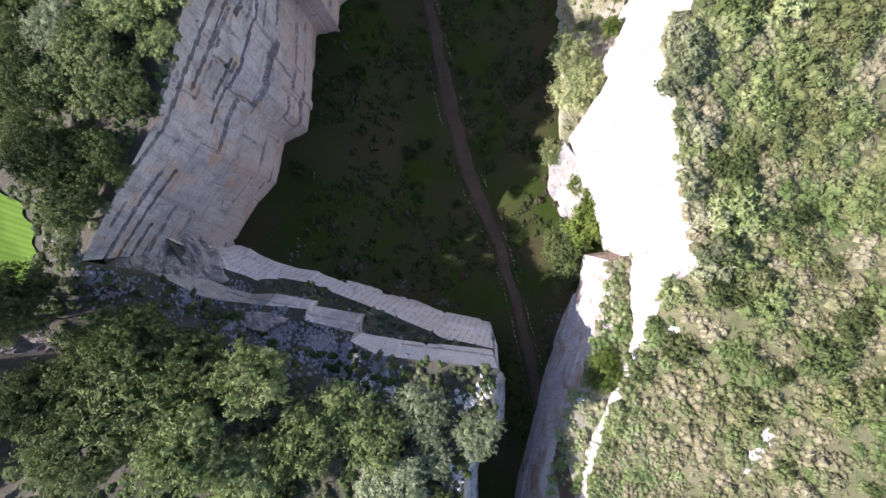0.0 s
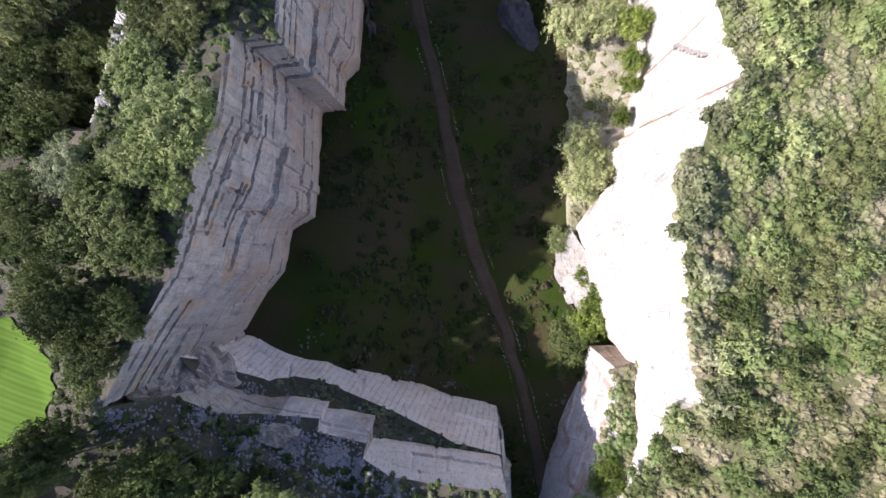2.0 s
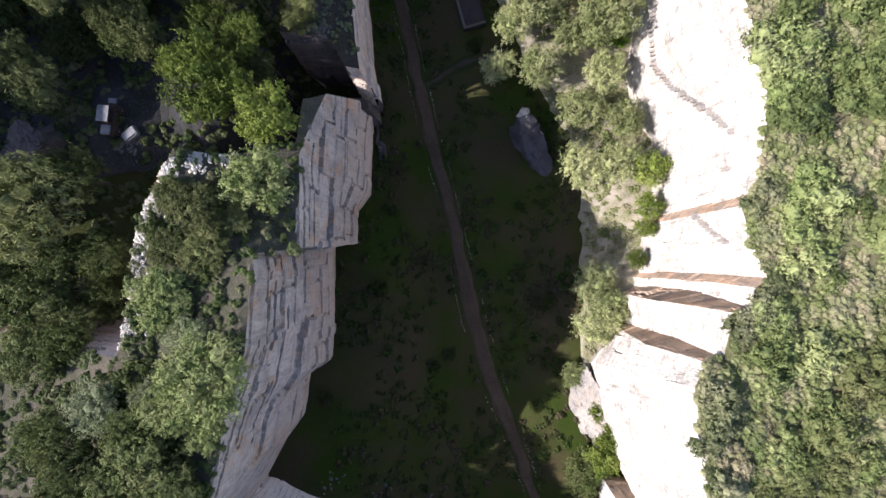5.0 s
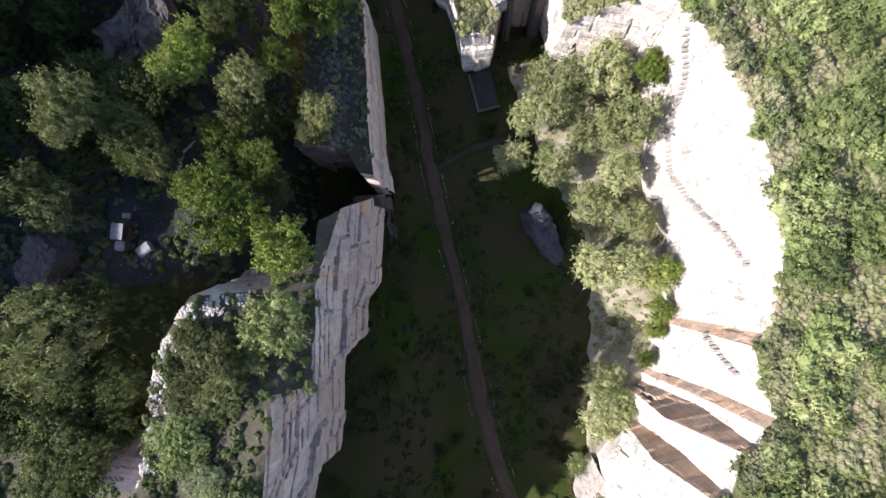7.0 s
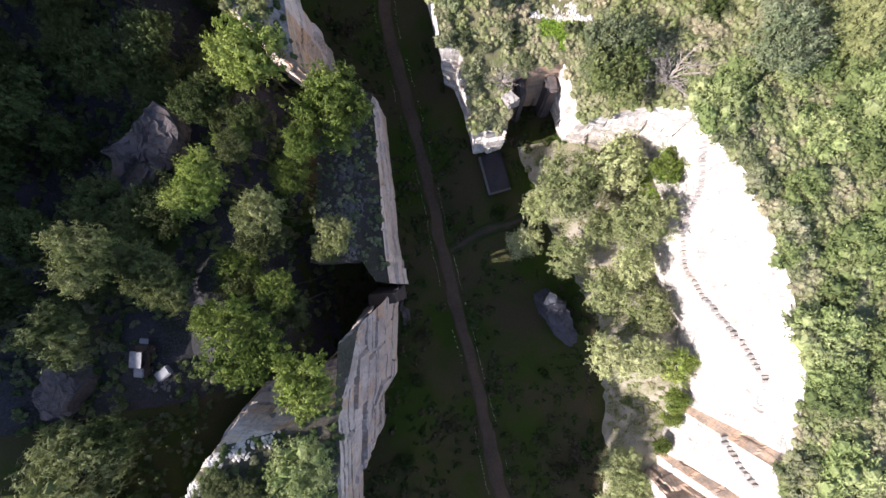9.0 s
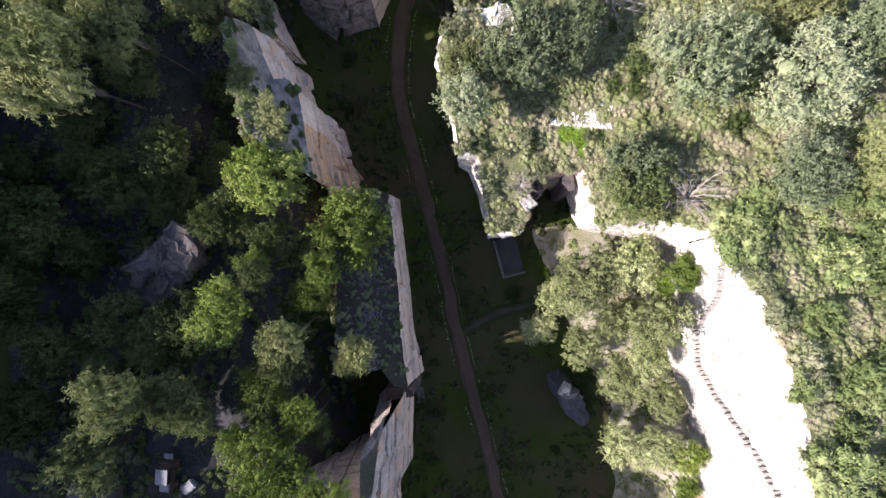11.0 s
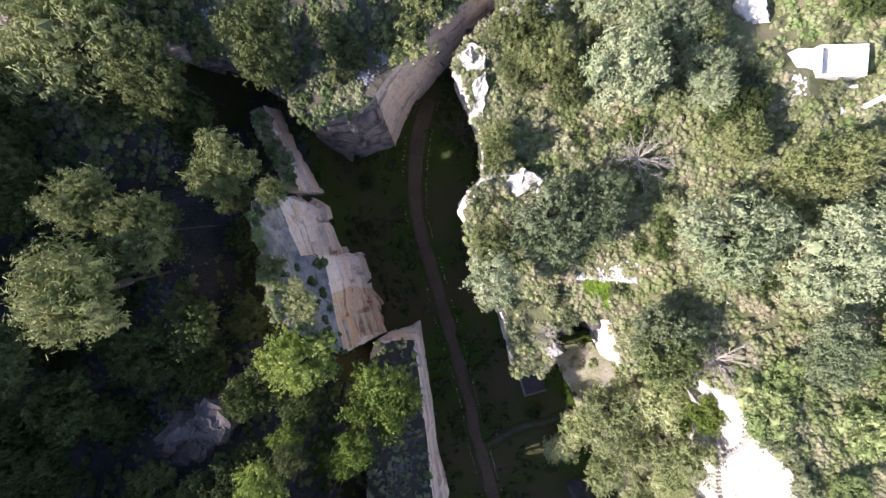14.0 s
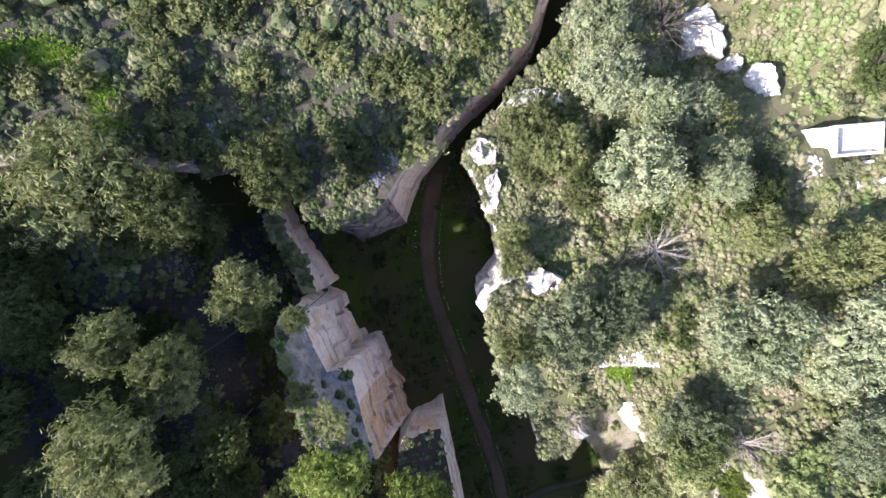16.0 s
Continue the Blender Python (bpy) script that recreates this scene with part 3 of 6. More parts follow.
# South end faces take BROWN_ROCK: the pit's shade is in their colour.
island("rock_wall_middle",
       [(-6.3, 50.7, 12), (-6.25, 53.6, 12.4), (-6.1, 56.2, 12.4), (-5.7, 60.0, 12), (-5.6, 64.5, 11), (-5.55, 69.7, 9.5), (-8.9, 70.9, 12), (-9.8, 69.6, 11), (-11.2, 64.7, 12), (-11.8, 57.0, 14), (-12.4, 53.85, 15.3), (-8.25, 53.2, 13.4), (-8.0, 52.1, 12.8), (-7.5, 51.0, 12.4)],
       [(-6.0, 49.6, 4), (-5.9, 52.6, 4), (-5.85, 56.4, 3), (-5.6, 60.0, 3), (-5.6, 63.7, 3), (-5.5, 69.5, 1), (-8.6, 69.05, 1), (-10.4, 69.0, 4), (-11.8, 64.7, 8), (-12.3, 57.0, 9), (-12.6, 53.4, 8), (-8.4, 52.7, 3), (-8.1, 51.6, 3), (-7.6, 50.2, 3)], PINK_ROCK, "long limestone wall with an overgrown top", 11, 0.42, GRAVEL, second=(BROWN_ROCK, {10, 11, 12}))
# Shelf in BROWN_ROCK, its tree shade given by the dark colour.
island("rock_shelf",
       [(-6.5, 48.2, 8.2), (-6.5, 49.3, 8.4), (-7.8, 49.4, 8.5), (-9.3, 49.5, 8.4), (-9.4, 48.2, 8.6)],
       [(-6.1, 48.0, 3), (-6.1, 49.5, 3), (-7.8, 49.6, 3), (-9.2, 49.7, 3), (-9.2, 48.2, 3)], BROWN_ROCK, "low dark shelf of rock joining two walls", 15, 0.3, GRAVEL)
island("rock_wall_blocky",
       [(-10.8, 71.55, 16.1), (-11.1, 75.0, 15.4), (-11.2, 76.6, 15), (-11.4, 79.4, 14.5), (-11.9, 80.3, 15.6), (-12.9, 80.4, 15.7), (-13.7, 83.0, 15.2), (-14.8, 86.0, 13.8), (-15.5, 85.6, 17), (-15.6, 83.8, 17.8), (-15.3, 80.5, 18), (-15.8, 77.0, 18), (-14.3, 75.0, 18), (-12.6, 72.9, 17.5)],
       [(-8.7, 69.2, 0.8), (-9.4, 72.5, 0.8), (-10.5, 74.2, 0.8), (-10.85, 77.9, 0.8), (-11.2, 78.3, 0.8), (-12.6, 78.2, 0.8), (-13.0, 80.8, 0.9), (-13.3, 84.3, 1), (-15.4, 86.6, 3), (-16.8, 83.5, 5), (-16.4, 80.5, 5), (-16.8, 76.6, 5), (-15.2, 74.0, 6), (-12.9, 72.0, 5)], PINK_ROCK, "rock wall of tilted limestone blocks", 12, 0.5, PALE_TOP,
       {0: (-10.9, 70.2, 9.8), 1: (-11.15, 74.6, 10.1), 2: (-10.85, 76.2, 9.5), 3: (-11.0, 78.9, 9), 4: (-11.5, 79.2, 9), 5: (-13.2, 79.4, 10.8), 6: (-13.4, 82.1, 11), 7: (-13.6, 85.3, 11.2)}, (ORANGE_ROCK, {0, 1}))
island("rock_wall_low",
       [(-13.9, 86.4, 9.5), (-14.8, 91.0, 9), (-16.3, 95.5, 8), (-17.6, 95.0, 8.5), (-16.2, 90.5, 9.5), (-15.2, 86.6, 10)],
       [(-13.6, 86.2, 2), (-15.4, 91.5, 3), (-16.2, 96.2, 2), (-18.0, 95.4, 4), (-16.7, 90.5, 4), (-15.6, 86.2, 4)], PINK_ROCK, "low weathered limestone wall", 13, 0.4)
nw_rim = [(-72, 103, 17.6), (-45, 104, 17.8), (-31, 104.5, 14.8), (-21, 101, 11.4), (-15.4, 98.6, 10), (-13.2, 95.6, 10), (-11.5, 91.9, 10), (-6.7, 92.6, 10.6), (-4.8, 93.8, 10.4), (-3.5, 95.2, 10), (-0.9, 97.4, 10), (2.8, 99.6, 10), (6.5, 101.6, 9.5), (11.1, 105.2, 9), (15, 111, 9), (19, 120, 9), (24, 152, 11)]
nw_foot = [(-72, 102, 17), (-45, 103, 17.2), (-31, 103.5, 14.2), (-21.4, 100, 10), (-16.0, 98.6, 4), (-14.4, 96.0, 1), (-13.0, 93.2, 0.3), (-9.5, 89.9, 0), (-4.9, 90.2, -1.5), (-2.0, 94.9, -1.5), (1.8, 97.9, -1.5), (4.6, 99.6, -1.2), (7.6, 101.4, -1), (12.6, 104.8, 0), (16, 110.4, 0), (20, 119.6, 1), (25, 152, 2)]
# The prow's segments are darker: lichen plus painted overhang shade.
row_nw = cliff("cliff_northwest", nw_rim, nw_foot, TAN_ROCK, "long sawn limestone face in shade", 14, 0.34, second=(LICHEN_SHADED, {3, 4, 5, 6, 7}, 2.6))
plateau("plateau_northwest", list(row_nw) + [Vector((-72, 152, 18))], DARK_HEATH, "scrub-covered rim of the quarry", [(-20, 115, 12), (-6, 101.4, 11), (0, 112, 10)])


TALUS_Y, TALUS_X = [14, 18, 24, 31, 38, 45, 52, 58, 64], [13.5, 12.4, 13.6, 14.8, 15.2, 13.8, 11.5, 9.6, 9.0]   # lower edge of the slope


def talus():
    """Dry stony slope between the quarry floor and the foot of the white cliff."""
    verts, faces, index = [], [], {}
    for j, y in enumerate(np.arange(14, 64, 0.8)):
        near = np.interp(y, TALUS_Y, TALUS_X) + 0.8 * noise.noise((y * 0.2, 2, 1)) + 0.5 * noise.noise((y * 1.1, 5, 1))
        far = np.interp(y, [14, 21, 25, 33, 42, 50, 56, 64], [14.5, 17, 19.5, 23, 25, 24.5, 25, 25])
        for i in range(16):
            x = near + (far - near) * i / 15
            index[j, i] = len(verts)
            verts.append((x, y, spread(LOW, x, y, 3.5) + (0.12 if i > 1 else -0.05 if i else -0.6) + 0.25 * abs(noise.fractal((x * 0.4, y * 0.4, 1.3), 1.0, 2.0, 3))))
    rows = max(k[0] for k in index)
    faces = [(index[j, i], index[j, i + 1], index[j + 1, i + 1], index[j + 1, i]) for j in range(rows) for i in range(15)]
    tagged(mesh_object("talus", verts, faces, STONY, smooth=True), "dry stony slope below the white cliff", "slope", kind="structure")
    TOPS.append(BVHTree.FromPolygons(verts, faces))


talus()


def scree():
    """Dark broken stone covering the bottom of the wooded hollow."""
    verts, index = [], {}
    for j, y in enumerate(np.arange(43, 98, 0.9)):
        for i, x in enumerate(np.arange(-44, -13.5, 0.9)):
            index[j, i] = len(verts)
            verts.append((x, y, spread(LOW, x, y, 3.5) + 0.25 * abs(noise.fractal((x * 0.9, y * 0.9, 4.4), 1.0, 2.0, 3)) + 0.12 + 0.5 * noise.noise((x * 0.16, y * 0.16, 6.0))))
    faces = [(index[j, i], index[j, i + 1], index[j + 1, i + 1], index[j + 1, i]) for j, i in index if (j + 1, i + 1) in index]
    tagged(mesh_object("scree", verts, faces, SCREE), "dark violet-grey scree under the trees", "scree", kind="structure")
    TOPS.append(BVHTree.FromPolygons(verts, faces))


scree()
# Unseen high wall, added to keep the sun off the wooded hollow.
fw_rim = [(-72, 98, 38), (-57, 95, 38), (-56, 80, 38.5), (-55, 66, 38.5), (-56, 52, 38), (-57, 36, 37), (-72, 34, 36)]
fw_foot = [(-72, 96, 16), (-54.5, 93, 16), (-53.5, 80, 15), (-52.5, 66, 14), (-53.5, 52, 16), (-55, 38, 17), (-72, 36, 17)]
row_fw = cliff("cliff_far_west", fw_rim, fw_foot, ROCK, "unseen wall added to shade the wooded hollow", 31, 0.6, step=0.6)
plateau("plateau_far_west", row_fw, HEATH, "top of the unseen shading wall")


def far_ground():
    """The country round the quarry, out to the horizon."""
    verts, faces = [], []
    rings = [((-71, 75), (-61, 151), 13.5), ((-150, 150), (-150, 240), 13), ((-2500, 2500), (-2500, 2600), 6)]
    for (x0, x1), (y0, y1), z in rings:
        verts += [(x0, y0, z), (x1, y0, z), (x1, y1, z), (x0, y1, z)]
    for r in range(2):
        for k in range(4):
            a, b = 4 * r + k, 4 * r + (k + 1) % 4
            faces.append((a, a + 4, b + 4, b))
    tagged(mesh_object("ground_far", verts, faces, HEATH), "wide heath reaching to the horizon", "ground", kind="structure")


far_ground()

# ---------------------------------------------------------------- vegetation
CARPET_LIGHT = leaf_material("light heath shrubs", (0.14, 0.175, 0.068), (0.19, 0.22, 0.09), (0.235, 0.252, 0.125), (0.275, 0.275, 0.16), (0.325, 0.29, 0.19), patch=0.4, plants=False)
CARPET_DRY = leaf_material("dry heath shrubs", (0.10, 0.145, 0.045), (0.15, 0.185, 0.075), (0.195, 0.20, 0.10), (0.24, 0.22, 0.13), (0.31, 0.285, 0.185), patch=0.22, plants=False)
# Colours lowered to deepen the shade among rim and hollow plants.
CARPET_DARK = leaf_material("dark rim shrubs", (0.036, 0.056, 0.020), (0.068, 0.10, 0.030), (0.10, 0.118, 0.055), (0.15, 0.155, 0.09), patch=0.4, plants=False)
CARPET_GREEN = leaf_material("bright green scrub", (0.15, 0.20, 0.075), (0.20, 0.27, 0.10), (0.28, 0.31, 0.16), (0.33, 0.31, 0.19), patch=0.3, plants=False)
CARPET_NORTH = leaf_material("northern rim shrubs", (0.055, 0.082, 0.036), (0.10, 0.135, 0.055), (0.16, 0.185, 0.095), (0.25, 0.25, 0.15), patch=0.4, plants=False)
# Darkened like the floor grass; some of its shade is in the colours.
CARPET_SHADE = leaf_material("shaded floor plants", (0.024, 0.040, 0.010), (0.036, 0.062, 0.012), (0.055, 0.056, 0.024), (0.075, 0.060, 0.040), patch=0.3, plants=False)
FRESH = leaf_material("fresh grass", (0.13, 0.23, 0.025), (0.20, 0.31, 0.04), (0.19, 0.23, 0.07), patch=0.8, plants=False)
FIELD, fn, fl, fb = material("young crop in drill rows", 0.9)
far, row, tint = fn.new("ShaderNodeVectorMath"), fn.new("ShaderNodeMath"), noise_tex(fn, fl, position(fn, fl), 0.7, 5)
far.operation, row.operation = "DISTANCE", "PINGPONG"
far.inputs[1].default_value, row.inputs[1].default_value = (-20, 40, 20), 0.2
fl.new(position(fn, fl), far.inputs[0])
fl.new(far.outputs["Value"], row.inputs[0])
drill = ramp(fn, fl, row.outputs[0], (0.02, (0, 0, 0)), (0.16, (1, 1, 1)))
fl.new(mix(fn, fl, drill, (0.055, 0.11, 0.006), mix(fn, fl, tint, (0.062, 0.125, 0.007), (0.085, 0.155, 0.014))), fb.inputs["Base Color"])
rng = np.random.default_rng(5)


def leaves(centres, size, out, corners=3, jitter=0.42, slim=1.0):
    """Leaf sprays as small blades round the given centres, facing outwards with some scatter: corner points, four or three a leaf."""
    n = len(centres)
    face = out + rng.normal(0, jitter, (n, 3))
    a = np.cross(face, rng.normal(size=(n, 3)))
    a /= np.linalg.norm(a, axis=1)[:, None] + 1e-9
    b = np.cross(a, face)
    b /= np.linalg.norm(b, axis=1)[:, None] + 1e-9
    long, wide = size * 1.2 * slim * rng.uniform(0.7, 1.3, (n, 1)), size * 0.45 / slim * rng.uniform(0.7, 1.3, (n, 1))
    if corners == 3:
        return np.stack([centres - a * long - b * wide, centres - a * long * 0.6 + b * wide * 1.3, centres + a * long * 1.2], 1).reshape(-1, 3)
    return np.stack([centres - a * long - b * wide * 0.4, centres + b * wide - a * long * 0.1, centres + a * long, centres - b * wide + a * long * 0.1], 1).reshape(-1, 3)


def quads(name, points, mat, parent=None, corners=4, tints=None):
    """One mesh of separate blades, four or three corners each."""
    me = bpy.data.meshes.new(name)
    n = len(points) // corners
    me.vertices.add(corners * n)
    me.loops.add(corners * n)
    me.polygons.add(n)
    me.vertices.foreach_set("co", np.asarray(points, np.float32).ravel())
    me.loops.foreach_set("vertex_index", np.arange(corners * n, dtype=np.int32))
    me.polygons.foreach_set("loop_start", np.arange(0, corners * n, corners, dtype=np.int32))
    me.materials.append(mat)
    if tints is not None:                            # one number a face: how far each plant strays from the usual tint
        me.attributes.new("plant", "FLOAT", "FACE").data.foreach_set("value", np.asarray(tints, np.float32))
    me.update(calc_edges=True)
    ob = new(name, me)
    ob.parent = parent
    return ob


def lump(level):
    """A ball of triangles: its points and faces."""
    bm = bmesh.new()
    bmesh.ops.create_icosphere(bm, subdivisions=level, radius=1.0)
    bm.verts.index_update()
    v, f = np.array([tuple(q.co) for q in bm.verts]), np.array([[q.index for q in face.verts] for face in bm.faces])
    bm.free()
    return v, f


TINY_BALL = lump(1)


def core(centre, size, ball, seed, under=-0.6):
    """The inner mass of a leaf lobe: an uneven lump, as triangle corners."""
    v, f = ball
    d = np.array([1 + 0.30 * noise.noise(Vector(p) * 2.3 + Vector((seed, 0, 0))) + 0.16 * noise.noise(Vector(p) * 5.5 + Vector((0, seed, 0))) for p in v])
    t = (centre + v * d[:, None] * size)[f]
    return t[(v[f][:, :, 2].mean(1) > under)].reshape(-1, 3)


def crown_points(radius, height, lobes, clumps, per, spray):
    """An uneven crown, its foot at z = 0: leaf centres on clumps round several lobes, and the lobes as middle and size."""
    out, face, tips = [], [], []
    for k in range(lobes):
        ang = 2 * math.pi * (k + rng.uniform(-0.3, 0.3)) / lobes * 1.618 * 2
        r = radius * (0.0 if k == 0 else rng.uniform(0.40, 0.82))
        c = np.array([r * math.cos(ang), r * math.sin(ang), height * (0.64 if k == 0 else rng.uniform(0.22, 0.62))])
        size = radius * rng.uniform(0.24, 0.40)
        stretch = np.array([1, 1, min(1.0, 0.8 * height / radius)])
        tips.append((c, size * stretch))
        d = rng.normal(size=(clumps, 3))
        d[:, 2] = np.abs(d[:, 2]) * 0.9 - 0.25
        d /= np.linalg.norm(d, axis=1)[:, None]
        mids = c + d * size * rng.uniform(0.66, 1.18, (clumps, 1)) * stretch
        way = d + rng.normal(0, 0.35, (clumps, 3)) + (0, 0, 0.25)
        reach = rng.uniform(-0.5, 1.0, (clumps, per, 1)) * spray * 1.5
        q = rng.normal(size=(clumps, per, 3)) * spray * (0.42 - 0.16 * reach / spray)
        spot = (mids[:, None] + way[:, None] * reach + q).reshape(-1, 3)
        out.append(spot)
        spread_out = (spot - c) / (np.linalg.norm(spot - c, axis=1)[:, None] + 1e-6) + 1.2 * (q / spray).reshape(-1, 3) + (0, 0, 0.35)
        face.append(spread_out / (np.linalg.norm(spread_out, axis=1)[:, None] + 1e-6))
    return np.concatenate(out), np.concatenate(face), tips


def stick(verts, faces, p, q, r0, r1, sides=6):
    """A tapered limb between two points, added to verts and faces."""
    p, q = Vector(p), Vector(q)
    turn = (q - p).to_track_quat("Z", "Y").to_matrix()
    s = len(verts)
    for c, r in ((p, r0), (q, r1)):
        for k in range(sides):
            a = 2 * math.pi * k / sides
            verts.append(tuple(c + turn @ Vector((r * math.cos(a), r * math.sin(a), 0))))
    faces += [(s + k, s + (k + 1) % sides, s + sides + (k + 1) % sides, s + sides + k) for k in range(sides)]
    faces.append(tuple(range(s + 2 * sides - 1, s + sides - 1, -1)))


def tree(mat, kind, lobes, clumps, per, spray, leaf, slim=1.0, height=2.2, trunk=1.2):
    """A tree of crown radius 3 m, its trunk standing at the origin: trunk with limbs, crown of leaf clumps."""
    top = new(kind)
    pts, face, tips = crown_points(3.0, height * 3.0 / 2.2, lobes, clumps, per, spray)
    parts = [leaves(pts + (0, 0, trunk), leaf, face, slim=slim)] + [core(c + (0, 0, trunk), size * 0.52, TINY_BALL, 7 * i + lobes) for i, (c, size) in enumerate(tips)]
    quads("crown", np.concatenate(parts), mat, top, 3)
    v, f = [], []
    fork = Vector((rng.uniform(-0.2, 0.2), rng.uniform(-0.2, 0.2), trunk + 0.35))
    stick(v, f, (0, 0, -0.5), fork, 0.26, 0.17, 7)
    for c, _ in tips:
        mid = fork.lerp(Vector(c) + Vector((0, 0, trunk)), 0.55) + Vector(rng.uniform(-0.2, 0.2, 3))
        stick(v, f, fork, mid, 0.12, 0.08)
        stick(v, f, mid, Vector(c) + Vector((0, 0, trunk + 0.3)), 0.08, 0.02)
    mesh_object("trunk", v, f, BARK, top, True)
    return top


def away(ob):
    """Removes a pattern object with its parts once it has been copied."""
    for o in (*ob.children_recursive, ob):
        bpy.data.objects.remove(o)


# ---- lines of the path, kept clear of plants
def along_line(line, gap):
    """Points every gap metres along a line in plan, with the heading there."""
    p = np.array(line, float)
    d = np.r_[0, np.cumsum(np.linalg.norm(np.diff(p, axis=0), axis=1))]
    s = np.arange(0, d[-1], gap)
    fine = np.stack([np.interp(s, d, p[:, k]) for k in range(2)], 1)
    for _ in range(int(3 / gap)):
        fine[1:-1] = (fine[:-2] + 2 * fine[1:-1] + fine[2:]) / 4
    way = np.gradient(fine, axis=0)
    return fine, way / np.linalg.norm(way, axis=1)[:, None]


PATH_WEST = [(5.2, -20), (4.9, -6), (4.3, 1.6), (2.6, 9.8), (0.6, 16.2), (-0.5, 25.7), (-0.7, 38.0), (-1.7, 44), (-2.3, 52), (-2.6, 58), (-3.1, 64.5), (-3.9, 70.5), (-4.4, 75), (-5.0, 80), (-5.0, 83.5), (-4.4, 88.2), (-3.2, 92), (-0.8, 96)]
PATH_EAST = [(7.4, -20), (6.9, -6), (6.2, 1.4), (4.9, 9.4), (3.4, 17.2), (2.5, 26), (1.4, 37.9), (0.8, 44), (0.1, 51), (-0.4, 57.5), (-0.8, 64.5), (-1.3, 70.5), (-1.9, 75.5), (-2.5, 80), (-2.4, 83.5), (-1.4, 88.2), (-0.4, 91), (1.2, 95)]


WAY = np.array([((w[0] + e[0]) / 2, (w[1] + e[1]) / 2) for w, e in zip(PATH_WEST, PATH_EAST)])


def off_path(x, y, clear=1.0):
    """Whether a place lies clear of the trodden path."""
    return y > 97 or abs(float(np.interp(y, WAY[:, 1], WAY[:, 0])) - x) > clear


SPECIES = {
    "G": ("leafy_tree", "leafy tree with yellow-green crown", LEAF_GREEN),
    "R": ("rim_tree", "broad leafy tree with dull green crown", LEAF_MAQUIS),
    "O": ("olive_tree", "wild olive with grey-green crown", LEAF_OLIVE),
    "P": ("pine_tree", "dull green pine with feathery crown", LEAF_PINE),
    "W": ("feathery_tree", "feathery yellowish tree", LEAF_WILLOW),
    "D": ("oak_tree", "dark dense evergreen oak", LEAF_DARK)}
patterns = {k: [tree(m, name, 14 + i, 30, 16, 0.31, 0.10 if k in "OW" else 0.115, 1.25 if k in "PW" else 1.0) for i in range(3)] for k, (name, _, m) in SPECIES.items()}


def plant(kind, rows, group):
    """Trees of one kind: x, y, height of the crown's top and its radius."""
    name, label, _ = SPECIES[kind]
    for i, (x, y, z, r) in enumerate(rows):
        ground = top_at(x, y)
        s = r / 2.75
        tall = max(1.6, z - ground) / (4.0 * s)      # pattern trees are about 4 m tall
        sz = s * min(max(tall, 0.75), 1.6)
        base = z - 4.0 * sz
        ob = copy_thing(patterns[kind][i % 3], Matrix.Translation((x, y, base)) @ Matrix.Rotation(2.4 * i + r, 4, "Z") @ Matrix.Diagonal((s, s, sz, 1)))
        size = "large " if r > 3.2 else "small " if r < 1.9 else ""
        tagged(ob, size + label + (", " if size else " ") + group, "tree", label + " " + group)
        if base - ground > 0.25:                     # a longer stem down to the soil
            v, f = [], []
            stick(v, f, (0, 0, (ground - 0.4 - base) / sz), (0, 0, 0.1), 0.10, 0.08, 7)
            mesh_object("stem", v, f, BARK, ob, True)


plant("G", [(-17.5, 48.3, 22, 2.9), (-12.9, 44.4, 22, 2.3), (-20.3, 50.7, 20, 1.3), (-19.2, 62.3, 20, 1.8), (-10.8, 63.7, 19, 1.4), (-14.5, 52.0, 20, 1.5), (-17.9, 54.4, 19, 1.7),
            (-8.1, 66.9, 18.6, 3), (-14.4, 71.9, 19.6, 2.6), (-20.0, 60.7, 20.5, 1.8), (-17.0, 64.8, 18, 1.4), (-13.0, 61.5, 17, 1.4)], "in the wooded hollow")
plant("P", [(-9.4, 56.0, 18, 1.5), (-14.8, 58.4, 20.7, 1.8), (-16.2, 64.1, 20, 1.3), (-26.4, 56.7, 25.0, 2.4), (-24.3, 55.4, 22, 1.9), (-22.8, 53.3, 21, 1.7), (-32.2, 51.0, 22, 2.5), (-32.1, 39.9, 24, 3.7),
            (-15.3, 56.6, 19.5, 1.8), (-14.4, 50.3, 18.2, 1.7), (-17.9, 53.0, 19, 2), (-10.6, 54.9, 16, 1.3), (-28.2, 88.0, 21, 2.4), (-22.8, 84.5, 23, 2.5), (-26.6, 80.9, 26.7, 3.5)], "in the wooded hollow")
plant("P", [(-17.6, 88.8, 18.5, 2.7), (-27.3, 100.7, 20.4, 4.6), (-21.4, 97.0, 19, 2.6), (-12.4, 98.0, 18.8, 2.8), (-13.5, 86.0, 18.6, 1.1), (-13.5, 76.5, 18.2, 1.9), (-14.6, 80.0, 18.8, 1.2), (-37, 97, 20, 2.8)], "north of the hollow")
# Low oak added to block a sun patch on the path floor.
plant("D", [(-18.2, 86.6, 15.6, 1.5)], "beside the low rock wall")
